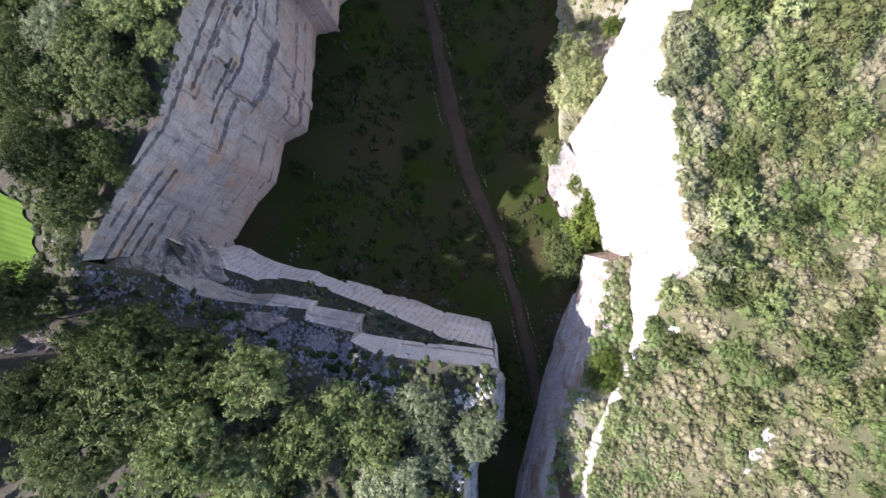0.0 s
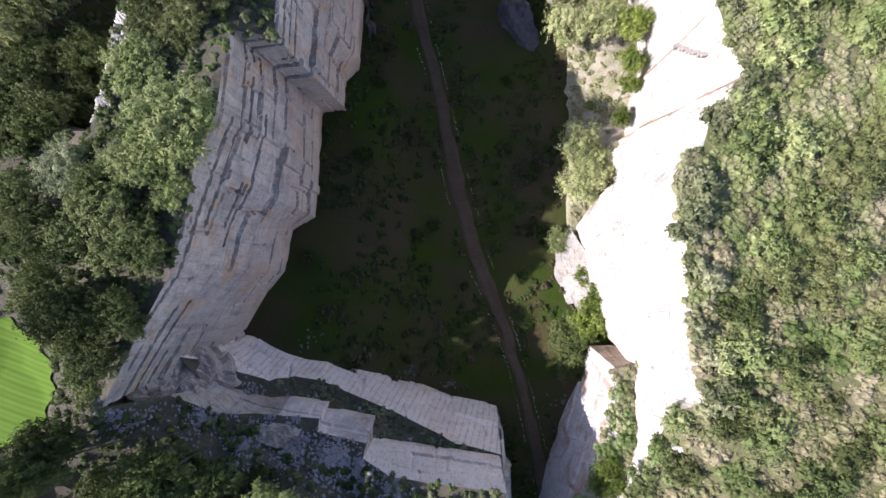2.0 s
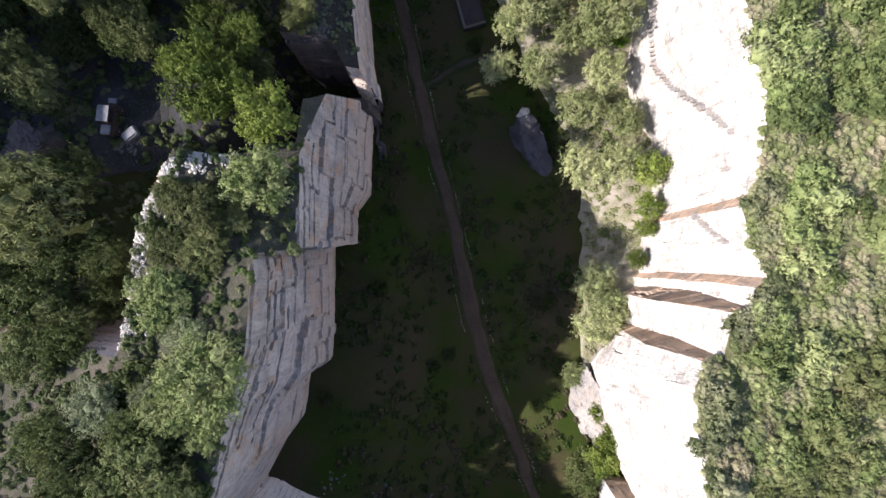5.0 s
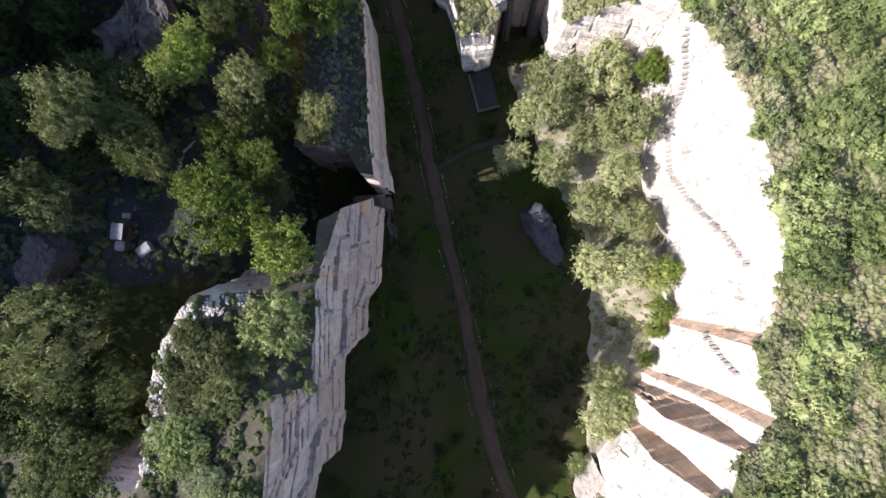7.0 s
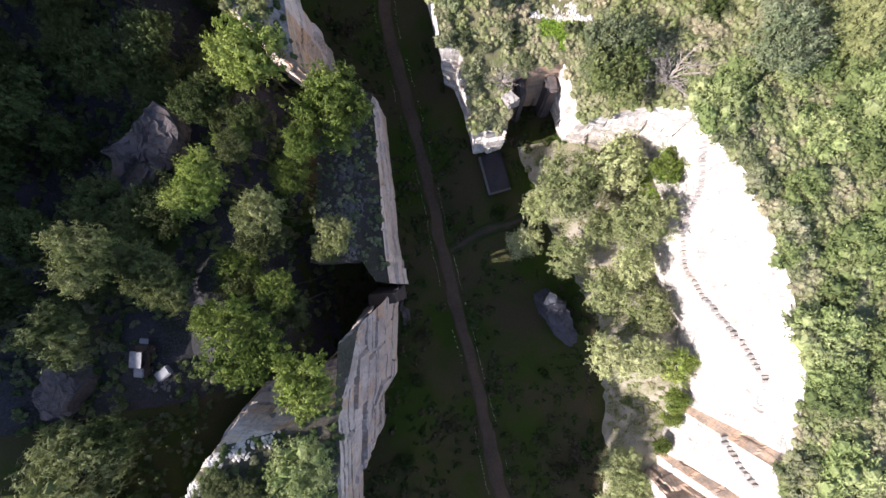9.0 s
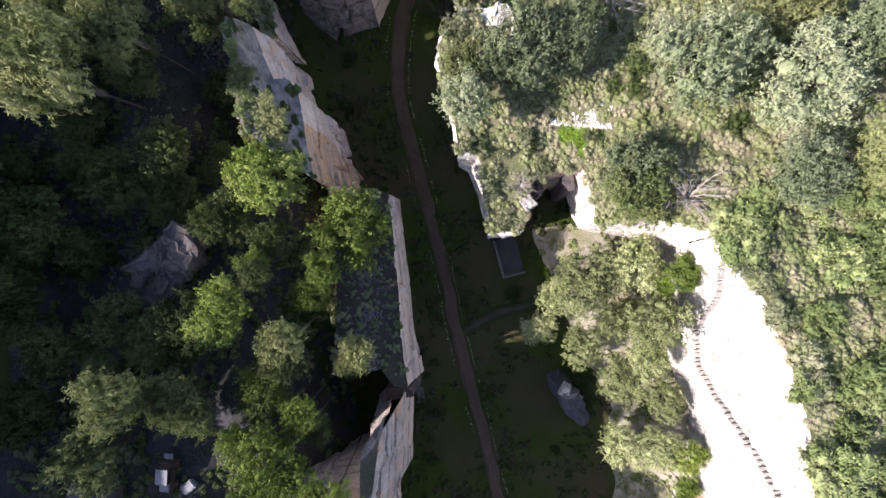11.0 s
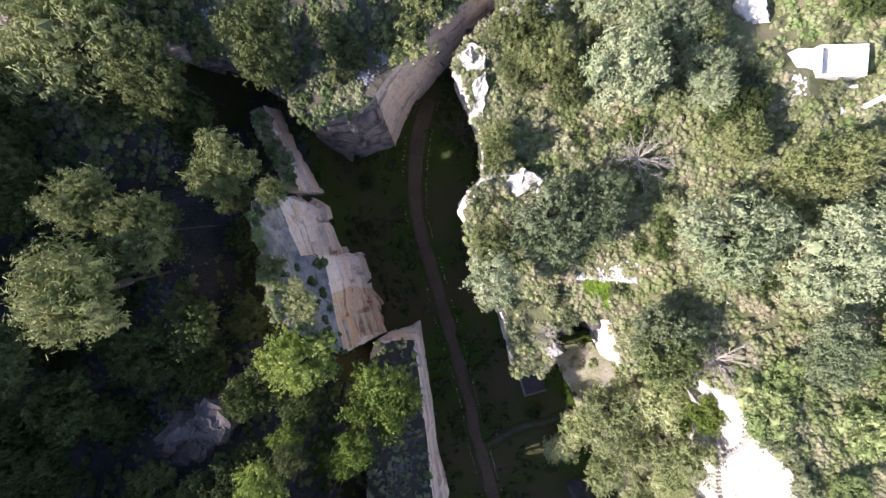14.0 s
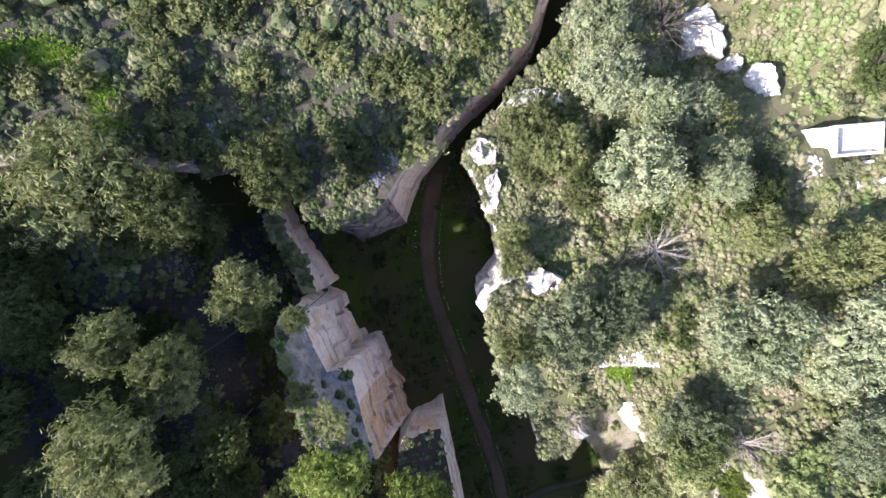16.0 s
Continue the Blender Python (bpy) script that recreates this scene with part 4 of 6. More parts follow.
plant("D", [(-28.8, 41.9, 22, 2), (-32.0, 34.8, 21, 2.1), (-28.0, 35.2, 21, 1.8), (-20.2, 69.0, 18, 1.4), (-15.8, 67.0, 17, 1.5), (-18.9, 69.5, 17, 2.1), (-35.3, 71.4, 20, 2.8), (-34.0, 90.5, 20, 2),
            (-38.5, 66, 20, 2.6), (-39, 76, 20, 2.6), (-39, 55, 20, 2.6), (-41, 84, 20, 2.8), (-42, 70, 20, 2.8), (-24, 76, 17, 2.4), (-30, 62, 18, 2.2), (-28, 74, 18, 2.6), (-31, 82, 19, 2.1), (-22, 62.5, 16, 1.6), (-24, 72.5, 16, 1.8), (-36, 60, 19, 2.4)], "in the wooded hollow")
filled = random.Random(77)
hollow = [(x, y, top_at(x, y) + filled.uniform(3.2, 5.5), filled.uniform(1.5, 2.5)) for x, y in ((filled.uniform(-43, -19), filled.uniform(44, 96)) for _ in range(60))]
hollow = [q for q in hollow if q[2] < 22 and not (q[0] > -31 and 43 < q[1] < 51.5) and not (-32 < q[0] < -21 and 61 < q[1] < 71) and not (q[0] < -31 and q[1] < 51)]
plant("D", hollow[:34] + [(-30.4, 29.6, 22.4, 2.2), (-33.0, 28.2, 22.2, 2.0), (-28.6, 31.6, 20.5, 1.6), (-32.2, 32.0, 21, 1.8)], "under the pines of the hollow")
plant("R", [(-16.8, 25.6, 26.8, 2.7), (-20.2, 23.6, 25.4, 1.9), (-18.6, 21.4, 24.2, 1.3), (-13.0, 38.9, 24, 2.2), (-20.9, 31.2, 24, 2.2), (-15.7, -2.3, 21.6, 2.3), (-10.4, -5.8, 18.2, 2.2), (-17.4, -9.2, 20, 2.4), (-13.5, -7.5, 19.5, 2.4), (-8.1, -8.0, 18.5, 2.0), (-20.9, -6.4, 22, 3.0), (-22.4, -1.4, 21.0, 2.3)], "on the quarry rim")
plant("O", [(-22.1, 24.3, 24.5, 1.2), (-26.8, 24.2, 24, 1.9), (-19.1, 27.9, 24, 1.7), (-0.7, -8.8, 16.8, 1.6),
            (-4.7, -6.4, 17.5, 1.9), (-7.4, -11.3, 18, 2.3), (-4.3, -9.8, 17, 1.5)], "on the quarry rim")
plant("P", [(-17.7, 37.1, 24, 1.9), (-17.8, 34.0, 23.5, 1.7), (-19.6, 38.4, 23.4, 1.3), (-15.6, 36.2, 22.6, 1.3), (-20.4, 34.6, 23.4, 1.3)], "on the quarry rim")
# The first four oaks are added or raised to shade the quarry floor.
plant("D", [(-28.8, 5.2, 24.6, 1.8), (-30.2, 3.6, 26.6, 2.0), (-30.6, 3.9, 23.8, 1.9), (-25.2, 9.8, 24.4, 1.4), (-31.5, -2.2, 22, 2.2), (-23.3, 19.1, 25.3, 2.6), (-25.9, 18.6, 25, 1.6), (-27.9, 15.4, 25, 1.9), (-20.9, 17.8, 24.6, 1.7), (-26.2, 13.7, 25, 1.8), (-25.9, -1.9, 21.5, 3.8), (-27.8, -5.2, 22, 2.6),
            (-24.4, 0.9, 22.8, 2.1), (-27.0, 0.4, 22.0, 2.0), (-19.8, -0.6, 21.2, 2.1), (-22.6, 1.9, 22.0, 1.6), (-30.5, 22.5, 24.5, 2.0), (-28.6, 20.0, 25, 1.8), (-23.5, 22, 25, 1.8), (-22.6, 13.4, 25, 1.6), (-24.8, 11.4, 24.6, 1.7), (-24.8, 13.6, 25.4, 1.6), (-26.9, 13.9, 25.8, 1.6), (-34, 31, 22, 2.8), (-38, 34, 22, 3.0)], "on the quarry rim")
plant("O", [(8.1, 79.7, 18.5, 3.1), (2.9, 76.0, 18.5, 2.1), (16.6, 68.6, 17, 2.6), (22.0, 75.8, 20.7, 3.7), (16.0, 90.9, 18.2, 3.1), (12.0, 79.0, 17, 2.1), (31.0, 72.7, 19, 3.9), (23.5, 88.2, 16, 1.7),
            (28.9, 65.5, 19.5, 2.9), (13.5, 81.2, 16.5, 2), (23.5, 94.9, 13, 2), (16.3, 98.9, 14, 2.9)], "above the path")
plant("O", [(24.4, 90.7, 14, 1.9), (29.4, 89.2, 12.2, 1.5), (37, 76, 18, 2.8), (16.7, 104.8, 13, 2.6), (20, 96, 14.5, 2.1)], "above the path")
plant("P", [(11.2, 93.8, 14.5, 2.2), (5.6, 87.6, 14, 1.5), (29.7, 79.5, 17.5, 2.4), (36, 66, 19, 2.6), (12, 90.5, 16, 1.7), (26, 83.5, 16, 1.9)], "above the path")
plant("P", [(9.3, 97.2, 13.5, 2.3), (9.0, 93.4, 13, 1.8), (5.0, 86.0, 15.6, 1.3), (33.7, 80.2, 17, 2.5), (25.6, 93.4, 12.5, 1.7), (3.6, 78.6, 17, 1.8)], "above the path")
plant("D", [(16.9, 66.2, 17.5, 2.6), (26.3, 85.8, 15, 2.2), (40, 95, 13, 2.5)], "above the path")
plant("W", [(13.4, 57.9, 10.9, 3.2), (18.6, 59.0, 11, 2.6), (19.3, 53.0, 12.5, 2.8), (12.5, 50.5, 8, 2.1), (15.2, 39.0, 8.4, 2.2), (8.4, 52.4, 5, 1.9), (20.4, 43.3, 8, 1.9), (14.3, 21.8, 6, 2.1), (14.9, 26.0, 6.3, 2.5),
            (16.1, 45.6, 7, 2.1), (15.6, 23.2, 6.5, 2.1), (11.4, 16.3, 3.6, 1.4), (18.4, 38.5, 9, 2), (18.6, 48.4, 9, 2), (16.2, 53.0, 9, 2.2), (10.4, 56.0, 7.5, 1.9)], "below the white cliff")
plant("G", [(21.6, 37.3, 9, 1.6), (22.0, 57.6, 12, 1.6), (13.4, 7.6, 5.7, 1.9), (11.1, -6.5, 10.0, 1.6), (14.2, 9.8, 6.0, 1.2), (13.6, 12.2, 4.6, 1.1), (21.0, 33.6, 8.2, 1.2), (20.6, 31.4, 7.4, 1.0), (19.4, 28.2, 6.6, 0.9)], "below the white cliff")
plant("D", [(11.1, 5.6, 4.2, 2.3), (10.4, 2.4, 3.0, 1.4)], "below the white cliff")
for some in patterns.values():
    for ob in some:
        away(ob)


def bush(mat, name, label, broad):
    pts, face, tips = crown_points(1.0, 1.0, 14, 20, 9, 0.11) if broad else crown_points(1.0, 1.1, 8, 16, 8, 0.14)
    parts = [leaves(pts, 0.05 if broad else 0.08, face)] + [core(c, size * 0.78, TINY_BALL, 3 * i) for i, (c, size) in enumerate(tips)]
    return tagged(quads(name, np.concatenate(parts), mat, None, 3), label, "shrub")


def scatter(rows, mat, name, label, group):
    """Single shrubs: x, y, radius."""
    pats = [bush(mat, name, label, name == "large_shrub") for _ in range(3)]
    for i, (x, y, r) in enumerate(rows):
        ob = copy_thing(pats[i % 3], Matrix.Translation((x, y, top_at(x, y) - 0.12 * r)) @ Matrix.Rotation(1.7 * i, 4, "Z") @ Matrix.Diagonal((r, r, r * 0.95, 1)))
        tagged(ob, group=group)
    for p in pats:
        away(p)


def random_rows(n, box, radius, seed, least=None, most=99.0):
    r = np.random.default_rng(seed)
    out = []
    while len(out) < n:
        x, y = r.uniform(box[0], box[1]), r.uniform(box[2], box[3])
        z = top_at(x, y)
        n -= 0.02
        if (least is None or z > least) and z < most and off_path(x, y, 2.2 if z < 2 else 0) and noise.noise((x * 0.15, y * 0.15, seed)) > -0.25:
            out.append((x, y, r.uniform(*radius)))
    return out


# Dark shrub row added to throw shadow into the narrow heath gap.
scatter([(21.5 - 0.29 * k + 0.25 * math.sin(3 * k), 9.6 - 1.0 * k, 1.15) for k in range(10)], LEAF_DARK, "heath_shrub", "dark shrub added to shade a narrow heath gap", "dark shrubs along a narrow gap")
scatter(random_rows(70, (20, 42, -20, 62), (1.0, 2.0), 1, 13), LEAF_MAQUIS, "heath_shrub", "rounded glossy green heath shrub on the plateau", "green shrubs on the plateau")
scatter(random_rows(34, (22, 44, 22, 64), (1.7, 2.9), 31, 13), LEAF_MAQUIS, "large_shrub", "broad dense green shrub on the plateau", "broad shrubs on the plateau")
scatter(random_rows(9, (20, 42, -4, 22), (1.3, 2.3), 32, 11), LEAF_PINE, "large_shrub", "broad dull-green evergreen shrub on the plateau", "dull-green shrubs on the plateau")
scatter(random_rows(42, (15, 42, -21, 12), (0.7, 1.7), 71, 11), LEAF_PINE, "dry_shrub", "dull olive shrub on the dry heath", "olive shrubs on the dry heath")
scatter(random_rows(26, (15, 42, -21, 12), (0.5, 1.2), 72, 11), LEAF_DARK, "dry_shrub", "dark low shrub on the dry heath", "dark shrubs on the dry heath")
scatter(random_rows(60, (6, 42, 66, 104), (0.6, 1.4), 2, 8), LEAF_HEATH, "grey_shrub", "grey-green shrub on dry heath", "grey shrubs above the path")
# Dark shrubs added in place of the shadow gaps between crowns.
scatter(random_rows(24, (7, 31, 70, 98), (0.7, 1.5), 33, 8), LEAF_DARK, "gap_shrub", "dark low shrub standing in for shade between crowns", "dark shrubs between olive crowns")
scatter([q for q in random_rows(70, (-36, -2, -22, 40), (0.8, 1.6), 3, 14) if q[0] > -30 or not 4 < q[1] < 15.5], LEAF_DARK, "rim_shrub", "dark green shrub on the quarry rim", "dark shrubs on the rim")
scatter(random_rows(75, (-34, 8, 96, 118), (1.0, 2.1), 4, 8.5), LEAF_PINE, "scrub_bush", "green evergreen bush on the northern rim", "bushes on the northern rim")
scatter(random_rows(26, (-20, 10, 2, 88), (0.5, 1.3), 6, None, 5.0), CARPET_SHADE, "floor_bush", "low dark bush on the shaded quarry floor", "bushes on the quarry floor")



def rim_rows(line, gap, radius, seed, inward):
    """Shrubs leaning over the edge of a face."""
    r, out = random.Random(seed), []
    pts, way = along_line([p[:2] for p in line], gap)
    for (x, y), (u, v) in zip(pts, way):
        k = r.uniform(-0.2, 1.3)
        px, py = x + v * inward * k, y - u * inward * k
        if r.random() < 0.82 and top_at(px, py) > 6.5:
            out.append((px, py, r.uniform(*radius)))
    return out


scatter(rim_rows(e_rim[1:6], 1.0, (0.6, 1.3), 15, 0.3), LEAF_MAQUIS, "edge_shrub", "green shrub on the low white ledge", "shrubs along the low ledge")
scatter(rim_rows(e_rim[6:], 1.25, (0.6, 1.5), 5, 1.0), LEAF_HEATH, "edge_shrub", "grey-green shrub leaning over the white cliff", "shrubs along the white cliff's edge")
scatter([(-15.2, 82.8, 0.7), (-15.0, 82.0, 0.5), (-15.4, 84.4, 0.6), (-15.2, 79.2, 0.7), (-14.6, 78.6, 0.8), (-15.0, 77.6, 0.7), (-13.9, 76.4, 0.6)], LEAF_MAQUIS, "edge_shrub", "green shrub clinging to a bare rock wall", "shrubs along the tilted blocks")
scatter(rim_rows(j_rim[3:], 1.3, (0.5, 1.2), 8, 1.0), LEAF_HEATH, "edge_shrub", "grey-green shrub leaning over the sunken path", "shrubs along the broken wall")



def small_shrub(seed, humps=7, sprays=19):
    """A low rounded shrub of radius 1: several leafy humps that run into one another."""
    parts = []
    for k in range(humps):
        a, r = 2 * math.pi * k / humps + rng.uniform(-0.5, 0.5), 0.0 if k == 0 else rng.uniform(0.36, 0.66)
        c, size = np.array([r * math.cos(a), r * math.sin(a), rng.uniform(0.05, 0.36 - 0.3 * r)]), rng.uniform(0.34, 0.48) * (1.2 if humps < 5 else 1.0)
        parts.append(core(c, size * 0.92, TINY_BALL, seed + k, 0.0))
        d = rng.normal(size=(sprays, 3))
        d[:, 2] = np.abs(d[:, 2]) * 0.9 + 0.05
        d /= np.linalg.norm(d, axis=1)[:, None]
        tuft = d[rng.integers(9, size=sprays)] * 0.45 + d
        tuft /= np.linalg.norm(tuft, axis=1)[:, None]
        parts.append(leaves(c + tuft * size * rng.uniform(0.88, 1.12, (sprays, 1)), 0.085 * (19 / sprays) ** 0.5, d, 3, 0.4))
    return np.concatenate(parts)


TEMPLATES = [small_shrub(9 * i) for i in range(10)]
PLAIN = [small_shrub(9 * i, 3, 14) for i in range(8)]      # for deep shade and far ground


def carpet(name, mat, label, box, gap, radius, least, most=99.0, gaps=-0.35, seed=0, clear=(), keep=None, shrubs=TEMPLATES):
    """Close-grown shrubs over one stretch of ground, as one mesh."""
    r = np.random.default_rng(seed)
    out, shade = [], []
    for y in np.arange(box[2], box[3], gap):
        for x in np.arange(box[0], box[1], gap):
            px, py = x + r.uniform(-0.5, 0.5) * gap, y + r.uniform(-0.5, 0.5) * gap
            if noise.noise((px * 0.16, py * 0.16, seed + 0.5)) < gaps + 0.25 * r.uniform(-1, 1) or any((px - cx) ** 2 + (py - cy) ** 2 < cr * cr for cx, cy, cr in clear):
                continue
            z = top_at(px, py)
            if keep and not keep(px, py):
                continue
            if z < 1.2 and not off_path(px, py):
                continue
            if not least < z < most:
                continue
            s = r.uniform(*radius) * (0.8 + 0.5 * max(0, noise.noise((px * 0.3, py * 0.3, 9))))
            a = r.uniform(0, 6.28)
            t = shrubs[r.integers(len(shrubs))] * s
            c, d = math.cos(a), math.sin(a)
            shade.append(np.full(len(t) // 3, r.uniform(-1, 1)))
            out.append(np.stack([t[:, 0] * c - t[:, 1] * d + px, t[:, 0] * d + t[:, 1] * c + py, t[:, 2] * r.uniform(0.7, 1.2) + z - 0.1], 1))
    tagged(quads(name, np.concatenate(out), mat, None, 3, np.concatenate(shade)), label, "shrubs", kind="stuff")


def dry_side(x, y):
    """Whether a place lies in the drier southern heath; the two kinds run into one another."""
    return y + 7.0 * noise.noise((x * 0.16, y * 0.16, 8.0)) + 3.0 * noise.noise((x * 0.6, y * 0.6, 2.0)) < 12.0


def in_gap(x, y):
    """The narrow cleft in the heath."""
    return 0.5 < y < 9.8 and abs(x - (22.5 - 0.285 * (9.8 - y))) < 0.8


carpet("heath_carpet", CARPET_LIGHT, "close-grown grey and green heath shrubs", (7, 40, 0, 63), 0.84, (0.6, 1.25), 9.0, seed=21, gaps=-0.68, keep=lambda x, y: not in_gap(x, y) and not dry_side(x, y))
carpet("dry_heath", CARPET_DRY, "dry olive-brown heath and low grey shrubs", (7, 40, -22, 24), 0.92, (0.35, 1.35), 9.0, seed=61, gaps=-0.6, keep=lambda x, y: not in_gap(x, y) and dry_side(x, y))
carpet("scrub_carpet", CARPET_LIGHT, "dry scrub and grasses above the sunken path", (1, 42, 63, 112), 0.8, (0.5, 1.15), 2.5, seed=22, gaps=-0.62, clear=[(11.6, 73.5, 0.8), (12.8, 73.2, 0.8), (14.0, 72.9, 0.9), (15.2, 72.7, 0.9), (16.2, 72.4, 0.7), (12.4, 72.3, 0.9), (13.6, 71.7, 1.0), (33.2, 89.6, 1.7), (35.6, 88.8, 3.0), (32.8, 95.4, 1.7), (28, 102.5, 2.2), (27.4, 105.5, 1.8), (30.3, 98.2, 1.0), (30.9, 93.2, 1.4)])
carpet("green_scrub", CARPET_GREEN, "dense bright green scrub round the hut", (27, 44, 80, 112), 1.0, (0.7, 1.3), 2.5, seed=41, gaps=-0.1, clear=[(33.0, 89.6, 2.0), (35.6, 88.8, 3.2), (32.6, 95.4, 2.4), (28, 102.5, 2.6), (27.4, 105.5, 2.2), (30.3, 98.2, 1.4), (30.6, 93.2, 2.0)])
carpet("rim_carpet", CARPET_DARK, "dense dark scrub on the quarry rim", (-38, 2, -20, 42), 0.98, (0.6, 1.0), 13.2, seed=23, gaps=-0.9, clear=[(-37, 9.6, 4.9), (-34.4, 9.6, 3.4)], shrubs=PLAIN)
carpet("north_carpet", CARPET_NORTH, "dense evergreen scrub on the northern rim", (-42, 16, 90, 118), 0.98, (0.6, 1.05), 8.5, seed=24, gaps=-0.38, clear=[(-33.6, 111.6, 1.6), (-31.4, 112.0, 1.6), (-29.2, 111.8, 1.6), (-27.4, 111.0, 1.5), (-26.0, 109.4, 1.4), (-25.7, 107.4, 1.4), (-25.6, 105.4, 1.3)])
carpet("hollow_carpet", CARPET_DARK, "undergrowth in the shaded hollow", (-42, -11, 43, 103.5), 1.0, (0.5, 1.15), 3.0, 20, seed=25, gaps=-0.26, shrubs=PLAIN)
carpet("ledge_shrubs", CARPET_NORTH, "shrubs on the ledge between the sawn walls", (-23, 2, -4, 8), 0.6, (0.25, 0.6), 7.0, 11.2, seed=33, gaps=-0.3)
carpet("terrace_shrubs", CARPET_GREEN, "shrubs on the rocky terrace", (4, 16, -24, 4), 0.8, (0.35, 1.0), 3.5, 12.3, seed=29, gaps=-0.28)
carpet("foot_scrub", CARPET_LIGHT, "dry grass and low scrub below the white cliff", (9, 24, 14, 64), 0.6, (0.18, 0.8), 0.6, 8.0, seed=30, gaps=-0.12, keep=lambda x, y: x > float(np.interp(y, TALUS_Y, TALUS_X)) + 0.8)
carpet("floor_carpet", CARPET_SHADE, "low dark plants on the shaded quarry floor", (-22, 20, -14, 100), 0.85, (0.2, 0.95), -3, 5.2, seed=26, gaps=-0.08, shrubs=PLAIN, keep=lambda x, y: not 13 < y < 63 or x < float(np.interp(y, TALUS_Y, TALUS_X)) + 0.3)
carpet("wall_top_shrubs", CARPET_NORTH, "shrubs on top of the rock walls", (-17, -5, 50, 96), 0.75, (0.3, 0.75), 8.6, seed=27, gaps=-0.34, shrubs=PLAIN, clear=[(-13.0, 82.4, 1.6), (-13.4, 84.6, 1.4), (-12.6, 79.6, 1.5), (-12.2, 77.0, 1.3), (-11.8, 74.4, 1.0), (-14.2, 84.0, 1.0), (-14.8, 81.4, 1.3), (-14.2, 78.0, 1.3), (-15.2, 79.6, 1.2), (-13.4, 76.0, 1.0), (-15.4, 83.4, 1.0)])

carpet("outer_scrub", CARPET_LIGHT, "wide scrubland east of the quarry", (41, 74, -60, 150), 3.6, (1.7, 2.9), 2.0, seed=51, gaps=-0.4, shrubs=PLAIN)
carpet("outer_scrub", CARPET_DARK, "wide scrubland west of the quarry", (-71, -38, -60, 36), 3.6, (1.7, 2.9), 12.0, seed=52, gaps=-0.4, clear=[(-50, 9.4, 7.2), (-42, 9.6, 6.8), (-36, 9.6, 5.2)], shrubs=PLAIN)
carpet("outer_scrub", CARPET_NORTH, "wide scrubland north of the quarry", (-71, 40, 112, 150), 3.6, (1.7, 2.9), 6.0, seed=53, gaps=-0.4, clear=[(-31, 112, 4)], shrubs=PLAIN)

# ---------------------------------------------------------------- path
def track_material(name, earth, pebble, grass, bare):
    """Trodden earth that breaks up into grass towards its edges."""
    m, n, l, b = material(name, 0.97)
    p = position(n, l)
    side, wander = n.new("ShaderNodeAttribute"), n.new("ShaderNodeMath")
    side.attribute_name, wander.operation = "aside", "MULTIPLY_ADD"
    l.new(noise_tex(n, l, p, 1.1, 6, 0.7), wander.inputs[0])
    wander.inputs[1].default_value = 1.3
    l.new(side.outputs["Fac"], wander.inputs[2])
    fine = noise_tex(n, l, p, 6.0, 6, 0.7)
    soil = mix(n, l, ramp(n, l, noise_tex(n, l, p, 0.35, 4), (0.40, (0, 0, 0)), (0.62, (1, 1, 1))), earth, tuple(0.72 * c for c in earth))
    soil = mix(n, l, ramp(n, l, fine, (0.48, (0, 0, 0)), (0.70, (0.8,) * 3)), soil, pebble)
    l.new(mix(n, l, ramp(n, l, wander.outputs[0], (bare, (0, 0, 0)), (bare + 0.32, (1, 1, 1))), soil, grass), b.inputs["Base Color"])
    bump(n, l, b, fine, 0.7, 0.12)
    return m


PATH_EARTH = track_material("trodden earth", (0.078, 0.056, 0.040), (0.112, 0.088, 0.068), (0.024, 0.040, 0.007), 1.0)
SIDE_EARTH = track_material("faintly trodden earth", (0.056, 0.044, 0.034), (0.075, 0.062, 0.052), (0.026, 0.034, 0.012), 0.80)


def strip(name, left, right, mat, label, lift=0.14, ragged=0.25):
    n = 9
    verts, faces = [], []
    for i, (a, b) in enumerate(zip(left, right)):
        for k in range(n):
            t = (k / (n - 1) - 0.5) * (1 + ragged * noise.noise((i * 0.21, 5 * k, 2.0)))
            x, y = (a + b) / 2 + (b - a) * t
            verts.append((x, y, top_at(x, y) + lift - 0.16 * (k in (0, n - 1)) - 0.03 * (abs(k - 4) < 2)))
    faces = [(i * n + k, i * n + k + 1, (i + 1) * n + k + 1, (i + 1) * n + k) for i in range(len(left) - 1) for k in range(n - 1)]
    ob = tagged(mesh_object(name, verts, faces, mat, smooth=True), label, "path", kind="structure")
    ob.data.attributes.new("aside", "FLOAT", "POINT").data.foreach_set("value", [abs(k - 4) / 4 for _ in left for k in range(n)])


west, _ = along_line(PATH_WEST, 0.6)
east = resample([(x, y, 0) for x, y in along_line(PATH_EAST, 0.6)[0]], len(west))[:, :2]
middle, half = (west + east) / 2, (east - west) / 2
strip("path", middle - half * 0.62, middle + half * 0.62, PATH_EARTH, "narrow trodden earth path along the quarry floor", ragged=0.55)
side, way = along_line([(-0.2, 52.6), (4.4, 54.5), (7.8, 54.6), (11, 56)], 0.6)
across = np.stack([way[:, 1], -way[:, 0]], 1)
strip("side_path", side - across * 0.8, side + across * 0.8, SIDE_EARTH, "faint side path towards the trees", 0.12)

CHALK = rock_material("bare white limestone", (0.74, 0.71, 0.66), (0.46, 0.445, 0.42), (0.56, 0.46, 0.35), 0.55, 0.25, 0.7, 0.4)
STONE = rock_material("white field stones", (0.58, 0.55, 0.50), (0.40, 0.39, 0.38), (0.45, 0.36, 0.27), 0.3, 0.2)
